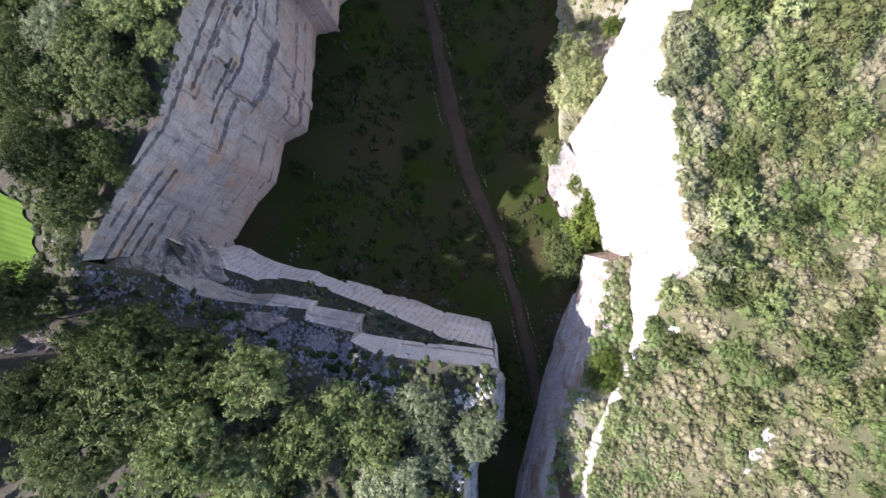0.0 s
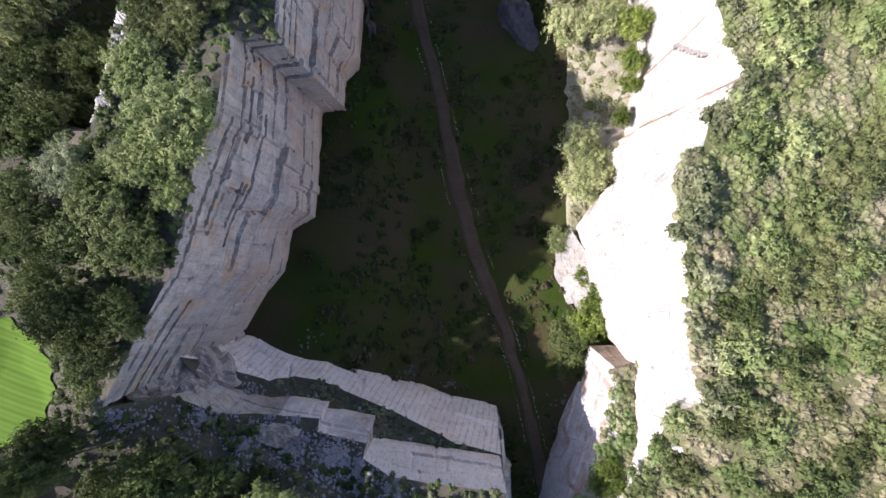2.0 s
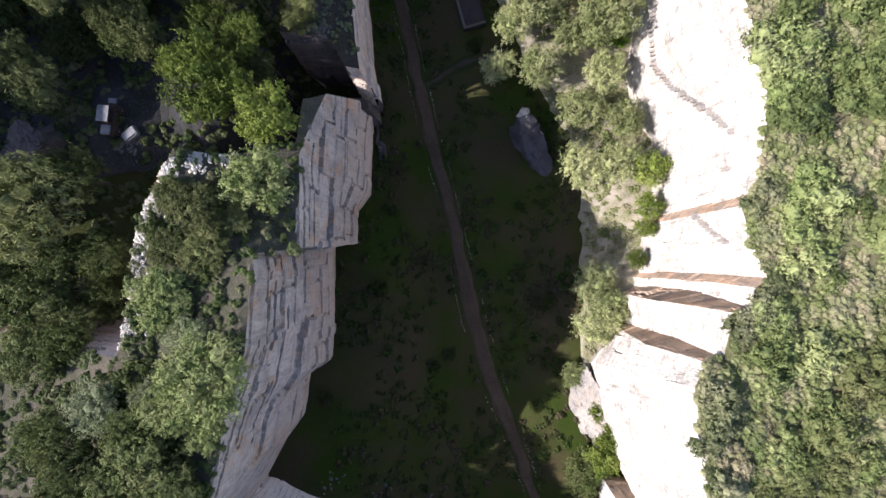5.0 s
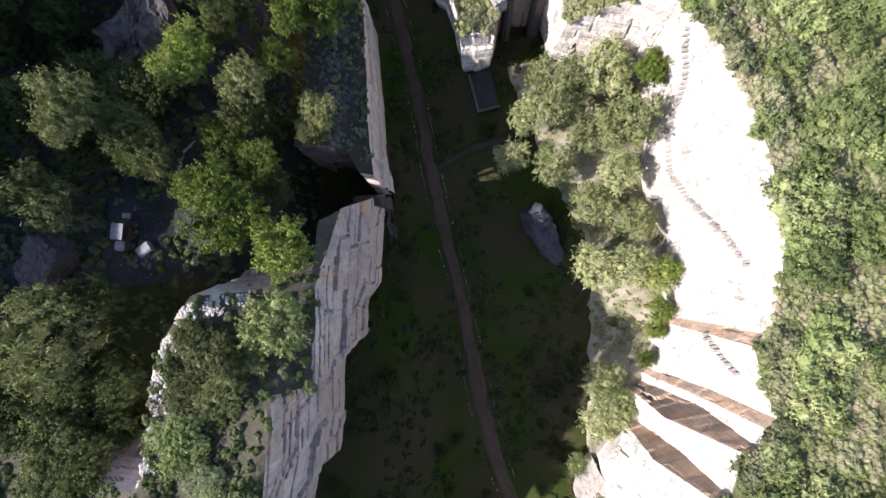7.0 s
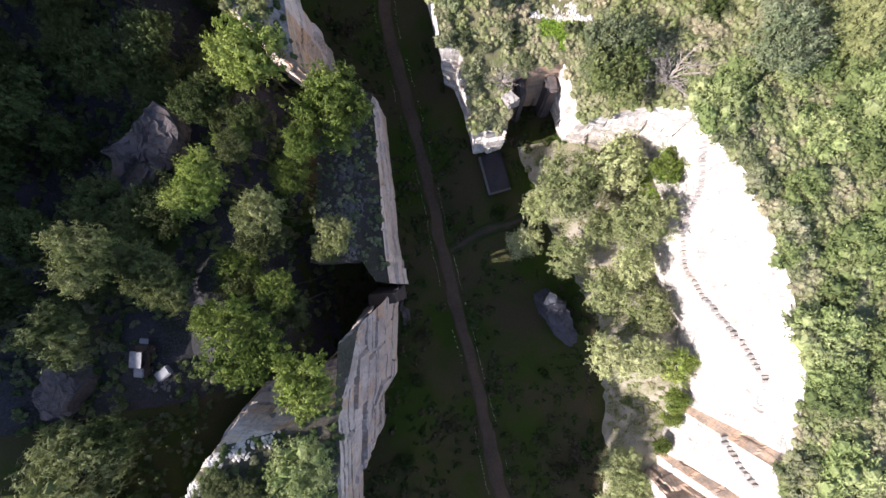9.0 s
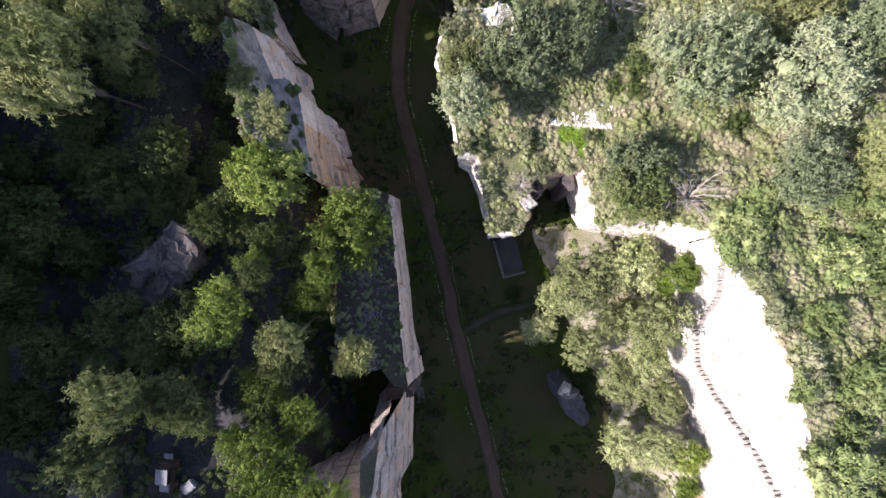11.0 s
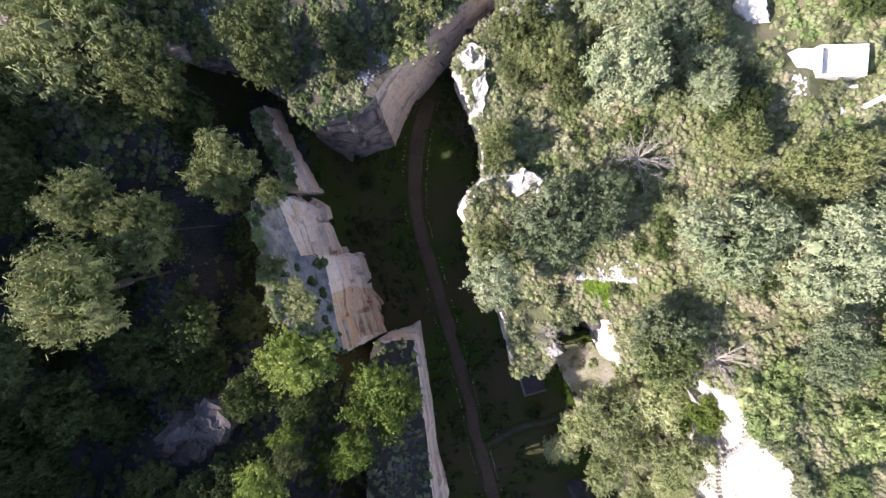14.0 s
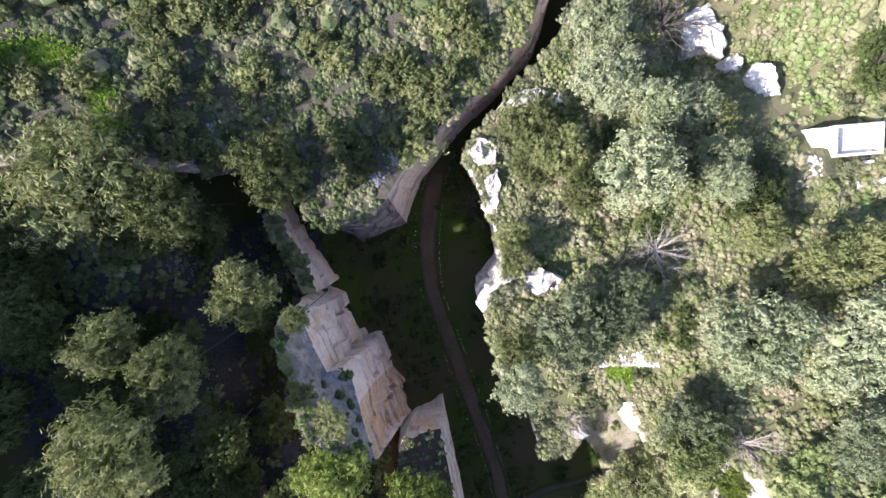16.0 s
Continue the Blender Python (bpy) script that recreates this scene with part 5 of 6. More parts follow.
ROUND = [(1, 0, 0), (0, 1, 0), (-1, 0, 0), (0, -1, 0), (0, 0, 0.8), (0.6, 0.6, -0.4), (-0.6, 0.6, -0.4), (-0.6, -0.6, -0.4), (0.6, -0.6, -0.4)]
ROUND_FACES = [(0, 1, 4), (1, 2, 4), (2, 3, 4), (3, 0, 4), (0, 5, 1), (1, 6, 2), (2, 7, 3), (3, 8, 0), (0, 8, 5), (1, 5, 6), (2, 6, 7), (3, 7, 8)]


def stones(name, places, mat, label, category="stones"):
    """Loose stones, each an uneven lump: x, y, z and size."""
    verts, faces = [], []
    r = random.Random(len(places))
    for x, y, z, s in places:
        k, a = len(verts), r.uniform(0, 6.28)
        sx, sy, sz = s * r.uniform(0.7, 1.4), s * r.uniform(0.6, 1.1), s * r.uniform(0.5, 0.9)
        for u, v, w in ROUND:
            u, v, w = u * sx * r.uniform(0.75, 1.2), v * sy * r.uniform(0.75, 1.2), w * sz * r.uniform(0.8, 1.2)
            verts.append((x + u * math.cos(a) - v * math.sin(a), y + u * math.sin(a) + v * math.cos(a), z + w))
        faces += [tuple(k + i for i in f) for f in ROUND_FACES]
    tagged(mesh_object(name, verts, faces, mat), label, category, kind="stuff")


for line, side_name in ((west, "western"), (east, "eastern")):
    pts, r = [], random.Random(7)
    fine = resample([(x, y, 0) for x, y in line], int(len(line) * 1.9))
    for x, y, _ in fine:
        if not (side_name == "eastern" and 52.2 < y < 54.4) and noise.noise((x, y * 0.35, 4)) > -0.15:
            x, y = x + r.uniform(-0.08, 0.08), y + r.uniform(-0.12, 0.12)
            pts.append((x, y, top_at(x, y) + 0.04, r.uniform(0.035, 0.08)))
    stones("edging_stones", pts, STONE, f"row of small pale stones edging the {side_name} side of the path")


def pile(name, spots, label, mat=RUBBLE, size=(0.07, 0.22)):
    """Rubble: spots of x, y, radius and how many stones."""
    r, pts = random.Random(name + label), []
    for x, y, rad, count in spots:
        for _ in range(count):
            a, d = r.uniform(0, 6.28), rad * abs(r.gauss(0, 0.55))
            px, py = x + d * math.cos(a), y + d * math.sin(a)
            s = r.uniform(*size)
            pts.append((px, py, top_at(px, py) + 0.3 * s, s))
    stones(name, pts, mat, label, "rubble")


pile("rubble_bank", [(-13.0, -1.0, 2.4, 700), (-16.5, 0.4, 2.0, 420), (-10.3, -2.2, 1.8, 420), (-7.6, -3.2, 1.4, 260), (-23.0, 4.4, 2.2, 260), (-26.5, 6.0, 2.2, 260), (-20, 1.6, 2, 260), (-21.5, 4.6, 1.2, 160), (-18.4, 3.4, 1.0, 120), (-16.2, 2.8, 0.8, 80), (-28, 9.5, 1.6, 160)], "grey broken stone tipped on the rim")
pile("rubble_line", [(-8.8, -4.5, 0.9, 60), (-6.9, -5.0, 0.9, 70), (-5.4, -5.3, 0.7, 40), (-1.2, -6.6, 1.0, 90), (0.2, -6.0, 0.7, 60), (-2.6, -12.0, 1.0, 90), (-3.3, -14.5, 0.9, 80)], "white tumbled stones along the rim", STONE)
pile("rubble_rim", [(-23.0, 36.4, 1.2, 260), (-23.6, 34.4, 1.2, 240), (-23.7, 32.0, 1.2, 260), (-24.6, 29.4, 1.2, 240), (-21.6, 38.2, 1.1, 200), (-19.8, 40.2, 1.1, 180), (-17.5, 40.8, 0.9, 120), (-15.6, 40.8, 0.7, 60)], "white rubble along the edge of the promontory", STONE)
pile("rubble_wall_top", [(-8.6, 58.5, 2.0, 170), (-8.4, 62.0, 2.0, 170), (-8.2, 65.5, 1.6, 120), (-10.5, 56, 1.5, 90), (-9, 54.4, 1.4, 90)], "dark gravel on top of the rock wall", DARK_STONE)
pile("rubble_north", [(0.9, 100.6, 1.5, 150), (-1.4, 102.7, 1.0, 80), (-19.4, 101.4, 1.6, 120), (-18.6, 103.4, 1.2, 80), (3.4, 102.2, 0.9, 50)], "grey stone heap on the northern rim")
pile("rubble_east", [(9.6, 99.0, 0.9, 60), (12.6, 98.6, 1.0, 70), (6.0, 82.6, 1.6, 90), (8.8, 82.8, 1.6, 110), (14.8, 73.6, 1.0, 90), (13.2, 73.4, 0.8, 70), (5.4, 64.8, 0.8, 110), (6.4, 65.0, 0.7, 80)], "pale broken stone on the rim", STONE)
pile("dry_stone_wall", [(11.2 + 0.3 * k, 73.8 - 0.075 * k, 0.2, 18) for k in range(18)], "low broken wall of pale stones above a grassy corner", STONE, (0.12, 0.26))
pile("stone_ledge", [(34.0 + 0.65 * k, 84.7 + 0.1 * math.sin(2 * k), 0.35, 22) for k in range(11)], "broken ledge of pale stones in the scrub", STONE, (0.12, 0.3))
pile("hut_rubble", [(32.6, 88.0, 0.7, 70), (32.4, 87.0, 0.5, 40), (31.6, 86.2, 0.4, 30)], "pale stones tumbled beside the hut", STONE, (0.08, 0.24))
pile("stone_row", [(22.1, -12.5, 0.5, 50), (21.5, -13.4, 0.5, 50), (20.9, -14.4, 0.5, 60), (20.4, -15.3, 0.5, 50), (17.6, -5.5, 0.8, 40), (16.2, -3.6, 0.8, 40)], "tumbled pale stone row in the heath", STONE)
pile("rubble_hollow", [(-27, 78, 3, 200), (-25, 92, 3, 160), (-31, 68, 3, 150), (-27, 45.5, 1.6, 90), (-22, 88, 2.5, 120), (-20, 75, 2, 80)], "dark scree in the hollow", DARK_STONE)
pile("rubble_terrace", [(12.8, 2.2, 0.7, 60), (12.6, 0.4, 0.7, 60), (11.6, -2.4, 0.9, 70), (10.2, -5.2, 0.9, 70), (8.2, -8.6, 0.8, 60)], "pale broken stone on the terrace", STONE)
pile("rubble_foot", [(-12, 6.4, 2.0, 36), (-7, 3.9, 1.6, 28), (-3, 1.8, 1.4, 20), (-17, 9.2, 1.6, 18), (9.5, -1.5, 1.6, 20)], "scattered stones at the foot of the sawn wall", DARK_STONE)

pile("rubble_heap", [(-0.6, 99.6, 1.1, 120), (1.2, 100.6, 1.0, 90), (-1.6, 102.5, 0.9, 80), (-3.4, 97.2, 0.9, 80), (-5.4, 95.6, 0.8, 60), (-14.2, 102.9, 1.2, 90)], "grey broken limestone on the northern rim")

# ---------------------------------------------------------------- boulders and outcrops
def boulder(name, outline, heights, foot, mat, label, seed, rough=0.25, of=None):
    """A rock from its outline in plan, the heights of its upper edge and the height of its foot."""
    n, rings = 56, 20
    ring = resample([(x, y, z) for (x, y), z in zip(outline, heights)] + [(*outline[0], heights[0])], n + 1)[:n]
    mid = ring.mean(0)
    verts, faces = [], []
    for j in range(rings):
        f = j / (rings - 1)
        for i in range(n):
            if f < 0.45:
                p = mid + (ring[i] - mid) * (0.12 + 0.88 * f / 0.45)
            else:
                q = (f - 0.45) / 0.55
                p = ring[i] + np.array([(ring[i] - mid)[0], (ring[i] - mid)[1], 0]) * 0.12 * q
                p[2] = ring[i][2] + (foot - ring[i][2]) * q
            d = noise.noise_vector(Vector(p) * 0.55 + Vector((seed, 0, 0))) * rough + noise.noise_vector(Vector(p) * 1.7 + Vector((seed, 5, 0))) * rough * 0.5
            flake = math.floor(p[2] * 0.9 + 1.3 * noise.noise(Vector(p) * 0.35 + Vector((seed, 2, 1))))
            d += Vector((hash01(flake, seed, 1) - 0.5, hash01(flake, seed, 2) - 0.5, 0)) * rough * 1.2 + noise.noise_vector(Vector(p) * 3.6) * 0.11
            verts.append(tuple(Vector(p) + d))
    faces = [(j * n + i, (j + 1) * n + i, (j + 1) * n + (i + 1) % n, j * n + (i + 1) % n) for j in range(rings - 1) for i in range(n)]
    faces.append(tuple(range(n)))
    if of:
        return tagged(mesh_object(name, verts, faces, mat, of), label)
    return tagged(mesh_object(name, verts, faces, mat), label, "rock")


boulder("corner_rock", [(-27.2, 10.0), (-24.8, 10.5), (-23.2, 8.8), (-22.7, 6.4), (-24.8, 5.2), (-27.4, 6.6)], [18.6, 15.8, 12.4, 11.6, 14.0, 18.0], 5, WEATHERED, "weathered rock filling the corner of the quarry", 22, 0.6)
boulder("rock_apron", [(11.4, 16.2), (12.9, 17.0), (13.9, 14.0), (13.9, 10.0), (13.6, 7.4), (12.3, 7.4), (11.2, 9.8), (10.6, 12.8)], [2.2, 3.4, 4.4, 4.3, 4.0, 1.6, 1.6, 1.6], -0.5, GREY_APRON, "low grey streaked rock below the white cliff", 41, 0.3)
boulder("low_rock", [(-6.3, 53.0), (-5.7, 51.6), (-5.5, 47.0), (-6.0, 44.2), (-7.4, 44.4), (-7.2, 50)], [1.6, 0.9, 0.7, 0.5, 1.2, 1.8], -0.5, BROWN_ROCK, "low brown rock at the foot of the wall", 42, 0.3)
for outline, heights, foot, mat, label, seed in (
        ([(-28.4, 9.2), (-26.2, 9.4), (-25.0, 8.6), (-26.0, 7.6), (-28.2, 7.6)], [17.4, 16, 15, 15.2, 17.6], 11, WEATHERED, "grey weathered ledge at the quarry corner", 43),
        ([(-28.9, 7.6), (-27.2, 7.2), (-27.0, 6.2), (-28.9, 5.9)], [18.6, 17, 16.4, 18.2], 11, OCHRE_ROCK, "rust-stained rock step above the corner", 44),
        ([(-28.0, 5.6), (-26.3, 6.1), (-26.2, 5.2), (-27.2, 3.4), (-28.0, 4.2)], [16.4, 14.4, 14.2, 15.6, 16.6], 11, BROWN_ROCK, "split grey rock above the corner", 45),
        ([(-25.4, 6.2), (-24.1, 6.0), (-24.2, 4.6), (-22.4, 2.9), (-21.2, 2.4), (-22.0, 1.6), (-24.4, 3.6), (-25.6, 5.0)], [13.6, 12.6, 12.8, 13.0, 13.0, 13.8, 13.9, 13.9], 9, WEATHERED, "pale brown weathered rock rib", 46),
        ([(-31.8, 4.4), (-28.6, 4.4), (-28.2, 3.6), (-29.6, 3.0), (-31.6, 3.4)], [19.4, 18.2, 17.4, 17.8, 19.2], 11, BROWN_ROCK, "grey sloping slab at the edge of a gully", 47),
        ([(-36.5, 4.2), (-33.2, 3.4), (-33.0, 2.6), (-36.0, 1.2), (-38.6, 1.8)], [18.0, 17.4, 15.5, 13.0, 16.0], 7, BROWN_ROCK, "brown rock face in a dark gully", 48),
        ([(-19.0, 2.6), (-16.6, 2.3), (-15.6, 1.4), (-17.4, 0.9), (-19.2, 1.4)], [13.0, 12.6, 12.9, 13.6, 13.8], 9, WEATHERED, "weathered ledge among rubble", 49)):
    boulder("weathered_rock", outline, heights, foot, mat, label, seed, 0.35)
boulder("monolith", [(9.3, 45.7), (10.6, 46.0), (11.4, 44.6), (12.6, 41.6), (13.6, 38.8), (12.6, 38.4), (10.6, 40.6), (9.4, 43.4)], [6.2, 6.3, 4.6, 2.8, 1.4, 1.4, 2.0, 3.6], -0.5, DARK_ROCK, "leaning dark monolith with a sunlit tip", 3, 0.4)
monolith = bpy.data.objects["monolith"]
# Paler cap: the sunlight on the tip is given by its colour.
boulder("tip", [(9.3, 45.6), (9.9, 46.2), (10.5, 45.9), (10.3, 45.1), (9.6, 45.2)], [6.4, 6.7, 6.4, 6.2, 6.2], 5.4, GREY_APRON, "broken tip coloured pale for sunlight", 5, 0.3, monolith)
# Both outcrops use BROWN_ROCK; the hollow's shade is in that tone.
boulder("outcrop", [(-23.4, 69.6), (-22.6, 68.0), (-24.2, 65.4), (-27.6, 62.6), (-30.2, 64.0), (-29.6, 67.2), (-26.4, 68.0)], [17.2, 16.8, 15.4, 13.6, 13.8, 15.6, 16.6], 9, BROWN_ROCK, "weathered rock outcrop among shaded trees", 8, 0.85)
boulder("outcrop", [(-35.0, 44.4), (-33.2, 46.6), (-35.6, 48.4), (-38.4, 46.8), (-38, 43.6)], [18, 18.2, 17.6, 17, 17.4], 13, BROWN_ROCK, "pale rock outcrop above the hollow", 12, 0.5)
boulder("white_rock", [(31.1, 96.9), (32.2, 97.6), (33.3, 97.2), (33.9, 95.9), (33.7, 93.7), (32.9, 93.3), (32.3, 94.4), (31.7, 95.0)], [7.9, 7.9, 7.8, 7.8, 7.8, 7.6, 7.5, 7.7], 4, CHALK, "flat sunlit white rock above a small pit", 15, 0.45)
boulder("white_rock", [(29.3, 92.8), (30.3, 93.6), (31.5, 94.9), (31.9, 93.2), (31.5, 91.7), (30.7, 91.5)], [7.6, 7.8, 7.8, 7.8, 7.6, 7.5], 4, CHALK, "small sunlit white rock beside a pit", 16, 0.4)
boulder("white_rock", [(25.9, 108.0), (28.4, 106.4), (29.2, 103.4), (30.5, 100.6), (29.6, 99.2), (28.0, 100.6), (26.4, 100.2), (25.8, 102.8)], [7.4, 7.2, 7.2, 7.0, 6.8, 6.8, 6.8, 7.1], 2, CHALK, "long bare white rock slope", 17, 0.5)
boulder("white_rock", [(29.8, 99.0), (30.8, 99.3), (31.2, 98.2), (30.6, 97.0), (29.6, 97.6)], [7.0, 7.0, 6.9, 6.8, 6.8], 3, CHALK, "low white rock on the slope", 20, 0.4)
boulder("white_rock", [(1.6, 82.0), (4.2, 84.3), (7.0, 84.4), (8.8, 82.8), (7.0, 82.4), (5.0, 82.6), (3.4, 81.6), (2.2, 80.0)], [13.5, 13.9, 14.1, 14.0, 13.8, 13.7, 13.6, 13.3], 9, STONE, "white rock ledge at the rim", 18, 0.5)
boulder("white_rock", [(3.4, 95.8), (4.6, 97.4), (6.2, 96.6), (5.6, 94.6), (4.2, 94.8)], [top_at(4.6, 96) + 0.9] * 5, 6, STONE, "jagged white rock above the slit", 23, 0.5)
boulder("white_rock", [(4.4, 93.6), (5.6, 94.0), (5.7, 92.2), (4.9, 90.2), (4.0, 90.6), (4.8, 92.2)], [top_at(5, 92) + 0.8] * 6, 6, STONE, "narrow white rock edging the slit", 24, 0.4)
boulder("white_rock", [(7.8, 99.6), (9.6, 100.2), (11.8, 99.4), (10.4, 98.7), (8.8, 98.9)], [top_at(9.6, 99.4) + 0.8] * 5, 5, STONE, "pale rock step above the slit", 25, 0.4)
boulder("white_rock", [(7.2, 66.9), (8.2, 67.4), (8.8, 66.4), (7.8, 65.8)], [11.0, 11.1, 11.0, 10.8], 9, GREY_APRON, "pale boulder on the rock ledge", 19, 0.2)


# ---------------------------------------------------------------- rock-cut stairs
def stair(line, label):
    """Steps cut into the white face along a line given by y and z; each one stands on the face."""
    me = None
    top = tagged(new("rock_stair"), label, "stair")
    pts = []
    for (y0, z0), (y1, z1) in zip(line, line[1:]):
        k = max(1, int(math.hypot(y1 - y0, z1 - z0) / 0.46))
        pts += [(y0 + (y1 - y0) * i / k, z0 + (z1 - z0) * i / k) for i in range(k)]
    for i, (y, z) in enumerate(pts):
        hit = EAST_FACE.ray_cast(Vector((0, y, z)), Vector((1, 0, 0)))
        if not hit[0]:
            continue
        if me is None:
            top.location = hit[0]
            bm = bmesh.new()
            bmesh.ops.create_cube(bm, size=1.0)
            for v in bm.verts:
                v.co = Vector((v.co.x * 1.5, v.co.y * 0.27, v.co.z * 0.42 - 0.08 * (v.co.x < 0) * (v.co.z > 0)))
            me = bpy.data.meshes.new("step")
            bm.to_mesh(me)
            bm.free()
            me.materials.append(GREY_APRON)
        ob = new("step", me)
        ob.parent = top
        r = random.Random(i)
        ob.matrix_basis = Matrix.Translation(hit[0] - top.location + Vector((0.22 + r.uniform(-0.12, 0.12), 0, 0))) @ Matrix.Rotation(r.uniform(-0.12, 0.12), 4, "Z") @ Matrix.Rotation(r.uniform(-0.15, 0.15), 4, "X")


stair([(58.9, 15.5), (55.1, 12.6), (51.6, 9.0), (47.7, 8.6), (44.8, 10.0), (41.5, 13.0), (39.4, 15.0), (37.6, 16.6)], "weathered stair cut into the white rock face")
stair([(31.8, 12.6), (30.2, 14.4), (28.6, 16.2)], "short flight of worn steps on the white face")

# ---------------------------------------------------------------- hut, field, dead wood, wrecks
PLASTER, pn, pl, pb = material("whitewashed plaster", 0.9)
pl.new(ramp(pn, pl, noise_tex(pn, pl, position(pn, pl), 1.4, 6), (0.35, (0.62, 0.59, 0.54)), (0.7, (0.80, 0.78, 0.74))), pb.inputs["Base Color"])
DARK_METAL, dn, dl, db = material("rusted dark metal", 0.7)
dl.new(ramp(dn, dl, noise_tex(dn, dl, position(dn, dl), 5.0, 6), (0.35, (0.03, 0.03, 0.035)), (0.7, (0.10, 0.06, 0.04))), db.inputs["Base Color"])
# White paint made grey: the shade under the trees is in its colour.
PANEL, qn, ql, qb = material("white paint dimmed for shade", 0.55)
ql.new(ramp(qn, ql, noise_tex(qn, ql, position(qn, ql), 3.0, 6), (0.35, (0.15, 0.155, 0.17)), (0.7, (0.24, 0.245, 0.265))), qb.inputs["Base Color"])
DEADWOOD, wn2, wl2, wb2 = material("bleached dead wood", 0.9)
wl2.new(ramp(wn2, wl2, noise_tex(wn2, wl2, position(wn2, wl2), 6.0), (0.3, (0.22, 0.19, 0.17)), (0.7, (0.42, 0.38, 0.34))), wb2.inputs["Base Color"])


def box(name, x0, x1, y0, y1, z0, z1, mat, parent=None, bevel=0.04, turn=None):
    bm = bmesh.new()
    bmesh.ops.create_cube(bm, size=1.0)
    for v in bm.verts:
        v.co = Vector(((x0 + x1) / 2 + v.co.x * (x1 - x0), (y0 + y1) / 2 + v.co.y * (y1 - y0), (z0 + z1) / 2 + v.co.z * (z1 - z0)))
    bmesh.ops.bevel(bm, geom=bm.edges[:], offset=bevel, segments=2, affect="EDGES")
    if turn:
        bm.transform(turn)
    me = bpy.data.meshes.new(name)
    bm.to_mesh(me)
    bm.free()
    me.materials.append(mat)
    ob = new(name, me)
    ob.parent = parent
    return ob


def hut():
    top = tagged(new("stone_hut"), "low whitewashed hut with a walled flat roof", "hut")
    top.matrix_basis = Matrix.Translation((35.7, 89.1, 0)) @ Matrix.Rotation(radians(-9), 4, "Z")
    z = min(top_at(33, 88), top_at(38, 88), top_at(36, 90)) - 0.4
    box("wall", -1.15, 3.05, -1.35, 1.35, z, 11.4, PLASTER, top)
    box("lean_to", -2.6, -1.2, -1.45, 1.3, z, 11.5, PLASTER, top)
    for name, b in (("parapet_north", (-1.15, 3.05, 1.12, 1.36)), ("parapet_south", (-1.15, 3.05, -1.36, -1.12)), ("parapet_west", (-1.16, -0.9, -1.1, 1.1)), ("parapet_east", (2.8, 3.06, -1.1, 1.1))):
        box(name, *b, 11.41, 12.2, PLASTER, top, 0.05)
    box("terrace_wall", -1.0, 3.3, -2.1, -1.85, z, 11.1, PLASTER, top)
    box("step", 2.2, 3.0, -1.84, -1.38, z, 10.6, RUBBLE, top)


hut()


def platforms():
    """Rock piers in the cut bay, and a low masonry platform below the rock spur."""
    for x, w in ((9.7, 0.9), (12.9, 1.3)):
        # Piers in BROWN_ROCK, so the bay's shade is in their colour.
        pier = tagged(box("rock_pier", x - w / 2, x + w / 2, 66.9, 68.9, 1.0, 8.4, BROWN_ROCK, None, 0.25), "brown rock pier standing in a cut bay", "rock pier", "piers in the cut bay")
        for v in pier.data.vertices:
            v.co.y += 0.11 * (v.co.z - 5)
            v.co.x += 0.12 * noise.noise(v.co * 0.9)
    low = tagged(new("ruined_platform"), "low dark masonry platform with broken edges", "platform")
    low.matrix_basis = Matrix.Translation((6.3, 61.0, 0)) @ Matrix.Rotation(0.12, 4, "Z")
    box("base", -1.4, 1.4, -2.5, 2.2, -0.3, 1.7, DARK_MASONRY, low, 0.1)
    box("back_wall", -1.38, -1.1, -2.5, 2.2, 1.704, 2.0, DARK_STONE, low, 0.06)
    box("front_wall", -1.09, 1.4, -2.5, -2.25, 1.704, 1.95, DARK_STONE, low, 0.06)


platforms()


def field():
    """A strip of young crop with curved drill rows."""
    verts, faces = [], []
    nx, ny = 70, 60
    for j in range(ny):
        for i in range(nx):
            x, y = -52 + (20.7 - 3.5 * (2 * j / (ny - 1) - 1) ** 2) * i / (nx - 1) - 0.3 * math.sin(0.5 * j), 4.8 + 9.7 * j / (ny - 1)
            d = math.hypot(x + 20, y - 40)
            verts.append((x, y, max(top_at(x, y), 19.2) + 0.14 + 0.03 * math.sin(d * 7.0)))
    faces = [(j * nx + i, j * nx + i + 1, (j + 1) * nx + i + 1, (j + 1) * nx + i) for j in range(ny - 1) for i in range(nx - 1)]
    tagged(mesh_object("field", verts, faces, FIELD, smooth=True), "bright green field of young crop in rows", "field", kind="structure")


field()


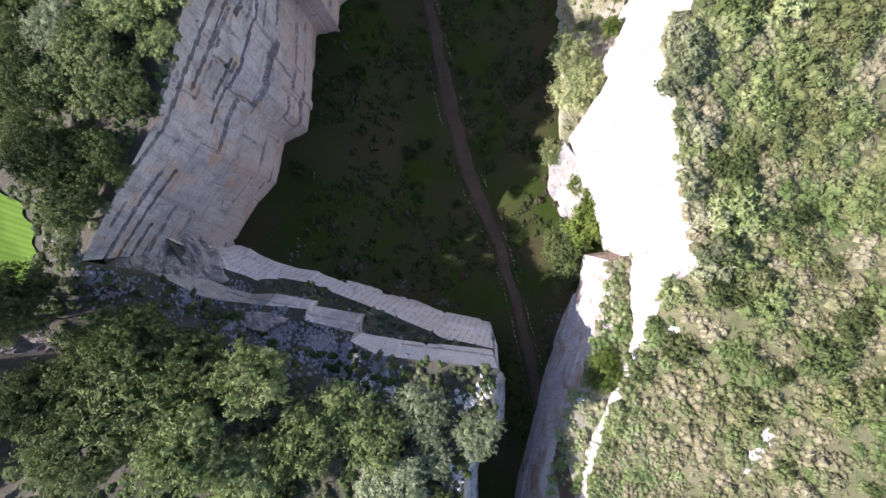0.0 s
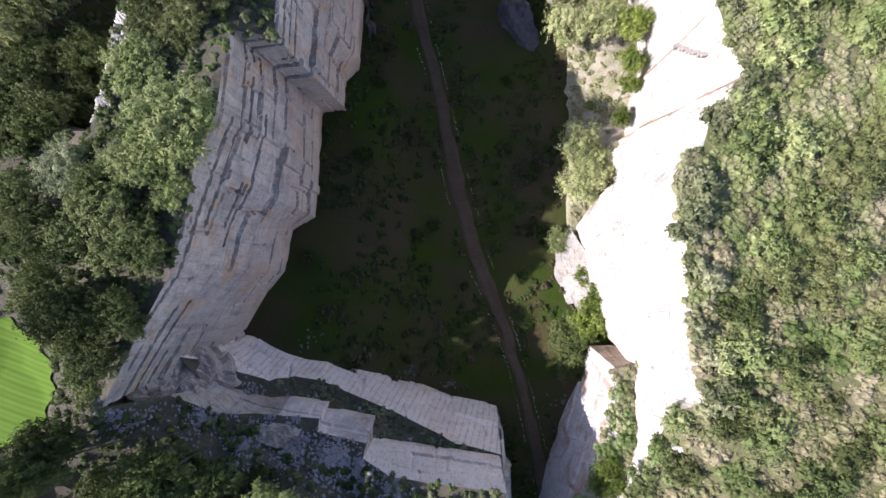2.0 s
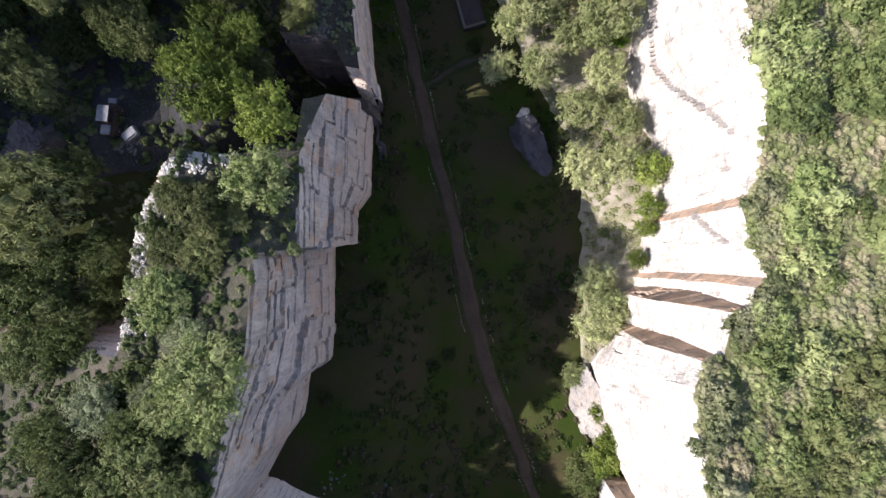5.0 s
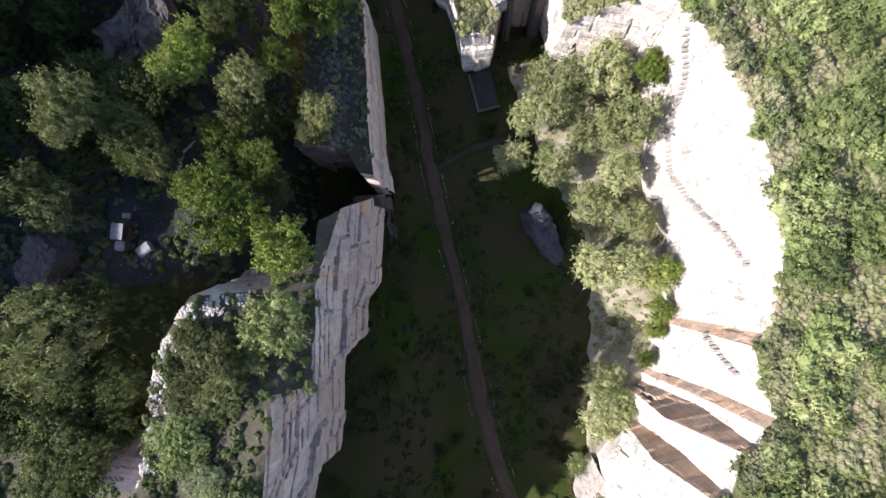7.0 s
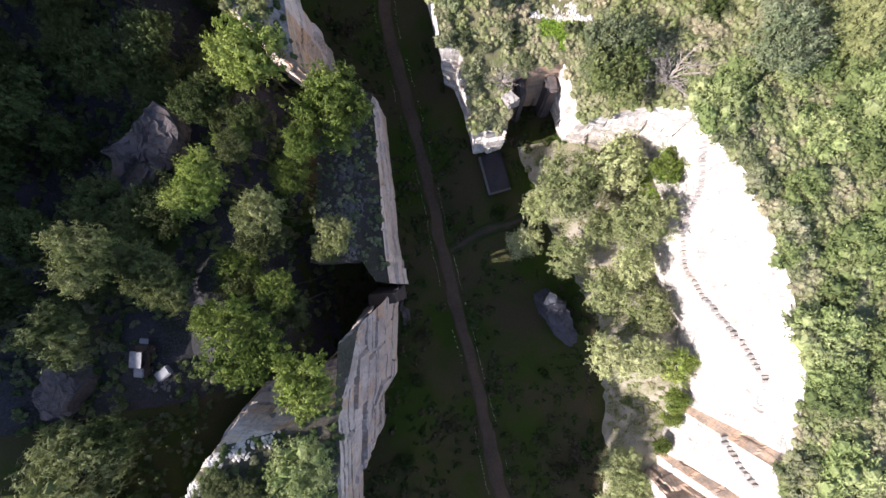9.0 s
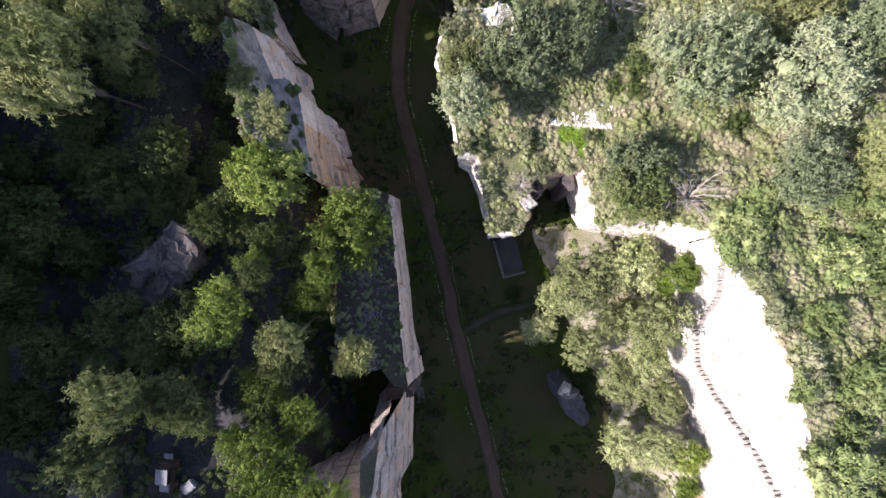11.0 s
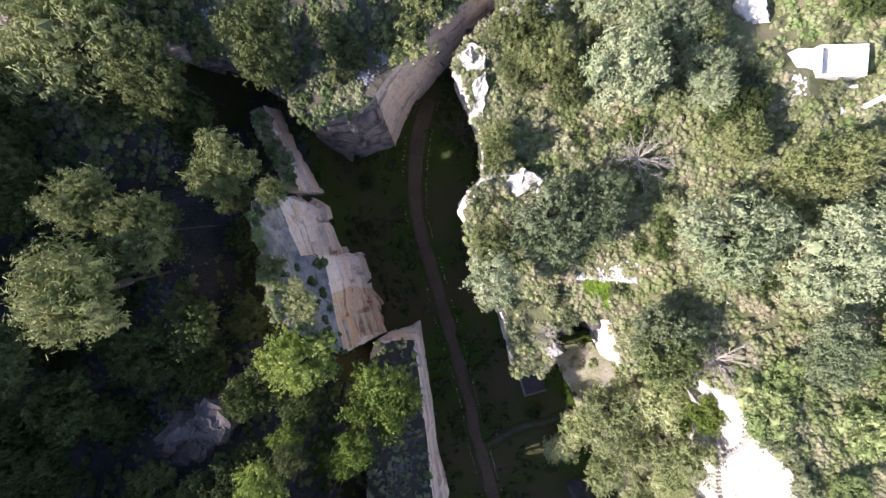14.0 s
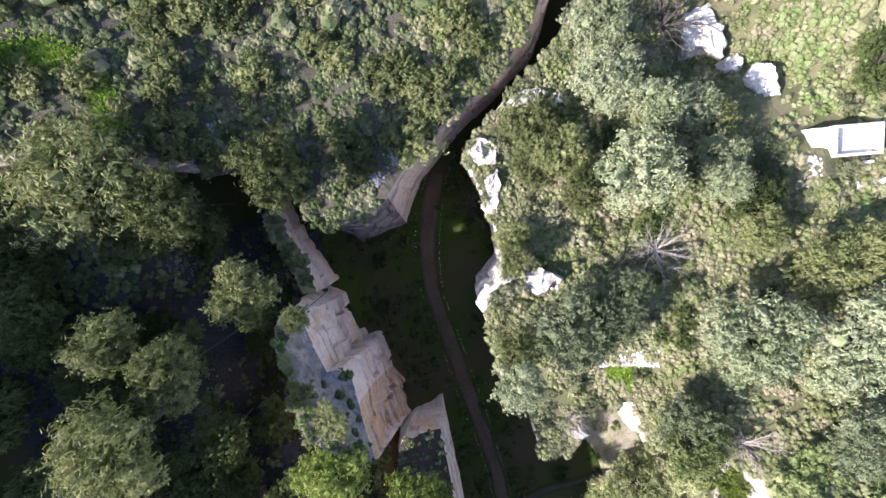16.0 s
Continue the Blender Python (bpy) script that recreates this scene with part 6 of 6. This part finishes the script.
def dead_tree(name, place, size, seed, mat, label, lie=0.25):
    """Bare branches spreading low from one stem."""
    r = random.Random(seed)
    top = tagged(new(name), label, "dead tree")
    top.location = place
    for k in range(13):
        v, f = [], []
        a = 2 * math.pi * k / 13 + r.uniform(-0.3, 0.3)
        p, d = Vector((0, 0, 0.1)), Vector((math.cos(a), math.sin(a), lie + r.uniform(0, 0.5)))
        w = 0.036 * size
        for j in range(6):
            q = p + d * size * 0.22 * r.uniform(0.7, 1.2)
            stick(v, f, p, q, w, w * 0.72, 5)
            for _ in range(3):
                s = (d + Vector((r.uniform(-1, 1), r.uniform(-1, 1), r.uniform(-0.2, 0.5)))).normalized()
                e = q + s * size * 0.22
                stick(v, f, q, e, w * 0.45, w * 0.25, 4)
                stick(v, f, e, e + (s + Vector((r.uniform(-0.7, 0.7), r.uniform(-0.7, 0.7), 0.1))) * size * 0.13, w * 0.25, w * 0.1, 4)
            p, w = q, w * 0.74
            d = (d + Vector((r.uniform(-0.4, 0.4), r.uniform(-0.4, 0.4), r.uniform(-0.2, 0.1)))).normalized()
        mesh_object("branch", v, f, mat, top)


dead_tree("fallen_tree", (17.6, 83.6, top_at(17.6, 83.6) + 0.9), 2.2, 4, DEADWOOD, "bleached dead tree lying in the scrub")
dead_tree("bare_shrub", (3.0, 90.6, top_at(3.0, 90.6)), 2.4, 9, BARK, "leafless brown shrub beside the path", 0.6)
dead_tree("bare_shrub", (23.4, 103.0, top_at(23.4, 103.0)), 3.2, 31, BARK, "large leafless brown shrub beside a white slope", 0.7)
dead_tree("bare_tree", (21.2, 65.0, top_at(21.2, 65.0)), 2.6, 41, DEADWOOD, "grey leafless tree among olives", 0.9)
dead_tree("bare_shrub", (7.4, 68.4, top_at(7.4, 68.4) + 0.3), 1.5, 12, DEADWOOD, "bleached leafless shrub on the rock ledge", 0.5)
dead_tree("bare_shrub", (-31.5, 33.0, top_at(-31.5, 33.0)), 1.8, 14, DEADWOOD, "grey dead shrub in the shade", 0.5)


def wreck():
    """A small derelict vehicle under the trees."""
    top = tagged(new("derelict_vehicle"), "derelict white vehicle with a lifted cab in the shade", "vehicle")
    top.matrix_basis = Matrix.Translation((-28.0, 47.6, top_at(-28, 47.6))) @ Matrix.Rotation(radians(-14), 4, "Z")
    body = box("body", -0.6, 0.6, -1.5, 1.4, 0.35, 0.85, DARK_METAL, top, 0.12)
    box("cab_roof", -0.58, 0.58, -0.5, 1.0, 1.38, 1.5, PANEL, top, 0.06)
    for x in (-0.5, 0.5):
        for y in (-0.42, 0.92):
            box("cab_post", x - 0.04, x + 0.04, y - 0.04, y + 0.04, 0.82, 1.4, DARK_METAL, top, 0.01)
    box("bonnet", -0.45, 0.45, -1.45, -0.6, 0.86, 1.0, PANEL, top, 0.06)
    box("hatch", -0.4, 0.4, 1.42, 1.9, 0.5, 0.62, PANEL, top, 0.04)
    box("windscreen", -0.5, 0.5, -0.52, -0.46, 0.86, 1.36, DARK_METAL, top, 0.01)
    for x in (-0.66, 0.66):
        for y in (-0.95, 0.95):
            bm = bmesh.new()
            bmesh.ops.create_cone(bm, cap_ends=True, segments=18, radius1=0.36, radius2=0.36, depth=0.2, matrix=Matrix.Translation((x, y, 0.3)) @ Matrix.Rotation(radians(90), 4, "Y"))
            me = bpy.data.meshes.new("wheel")
            bm.to_mesh(me)
            bm.free()
            me.materials.append(DARK_METAL)
            wheel = new("wheel", me)
            wheel.parent = top
            box("hub", x - 0.125, x + 0.125, y - 0.1, y + 0.1, 0.2, 0.4, PANEL, wheel, 0.03)
    cab = tagged(box("scrap_panel", -0.7, 0.7, -0.45, 0.45, 0, 0.5, PANEL, None, 0.1), "dented white metal panel lying in the scrub", "scrap metal")
    cab.matrix_basis = Matrix.Translation((-26.5, 46.1, top_at(-26.5, 46.1) + 0.05)) @ Matrix.Rotation(0.5, 4, "Z")


wreck()
plank = tagged(box("plank", -1.0, 1.0, -0.22, 0.22, 0, 0.12, PLASTER), "white board lying on the scrub", "board")
plank.matrix_basis = Matrix.Translation((39.6, 85.0, top_at(39.6, 85.0) + 0.75)) @ Matrix.Rotation(0.3, 4, "Z")


def grass(name, spots, label, mat=FRESH, size=0.16):
    r = np.random.default_rng(len(spots))
    out = []
    for x, y, rad, count in spots:
        p = np.stack([x + rad * r.normal(0, 0.5, count), y + rad * r.normal(0, 0.5, count), np.zeros(count)], 1)
        p[:, 2] = [top_at(a, b) + 0.12 for a, b in p[:, :2]]
        out.append(leaves(p, size, np.tile((0.0, 0.0, 0.6), (count, 1)), 4))
    tagged(quads(name, np.concatenate(out), mat), label, "grass", kind="stuff")


grass("fresh_grass", [(14.0, 72.0, 0.9, 700), (12.4, 72.6, 0.8, 420), (13.5, 71.1, 0.7, 380), (15.0, 71.8, 0.5, 200), (-33.6, 111.6, 1.6, 700), (-31.4, 112.0, 1.6, 700), (-29.2, 111.8, 1.6, 700), (-27.4, 111.0, 1.5, 700), (-26.0, 109.4, 1.3, 700), (-25.7, 107.4, 1.3, 700), (-25.6, 105.4, 1.2, 600)], "bright fresh grass in a sunny corner")
grass("fern_patch", [(22.6, 55.0, 0.9, 1500), (22.2, 53.0, 0.7, 900), (22.4, 57.2, 0.7, 600)], "bright green plants on the rock", FRESH, 0.2)
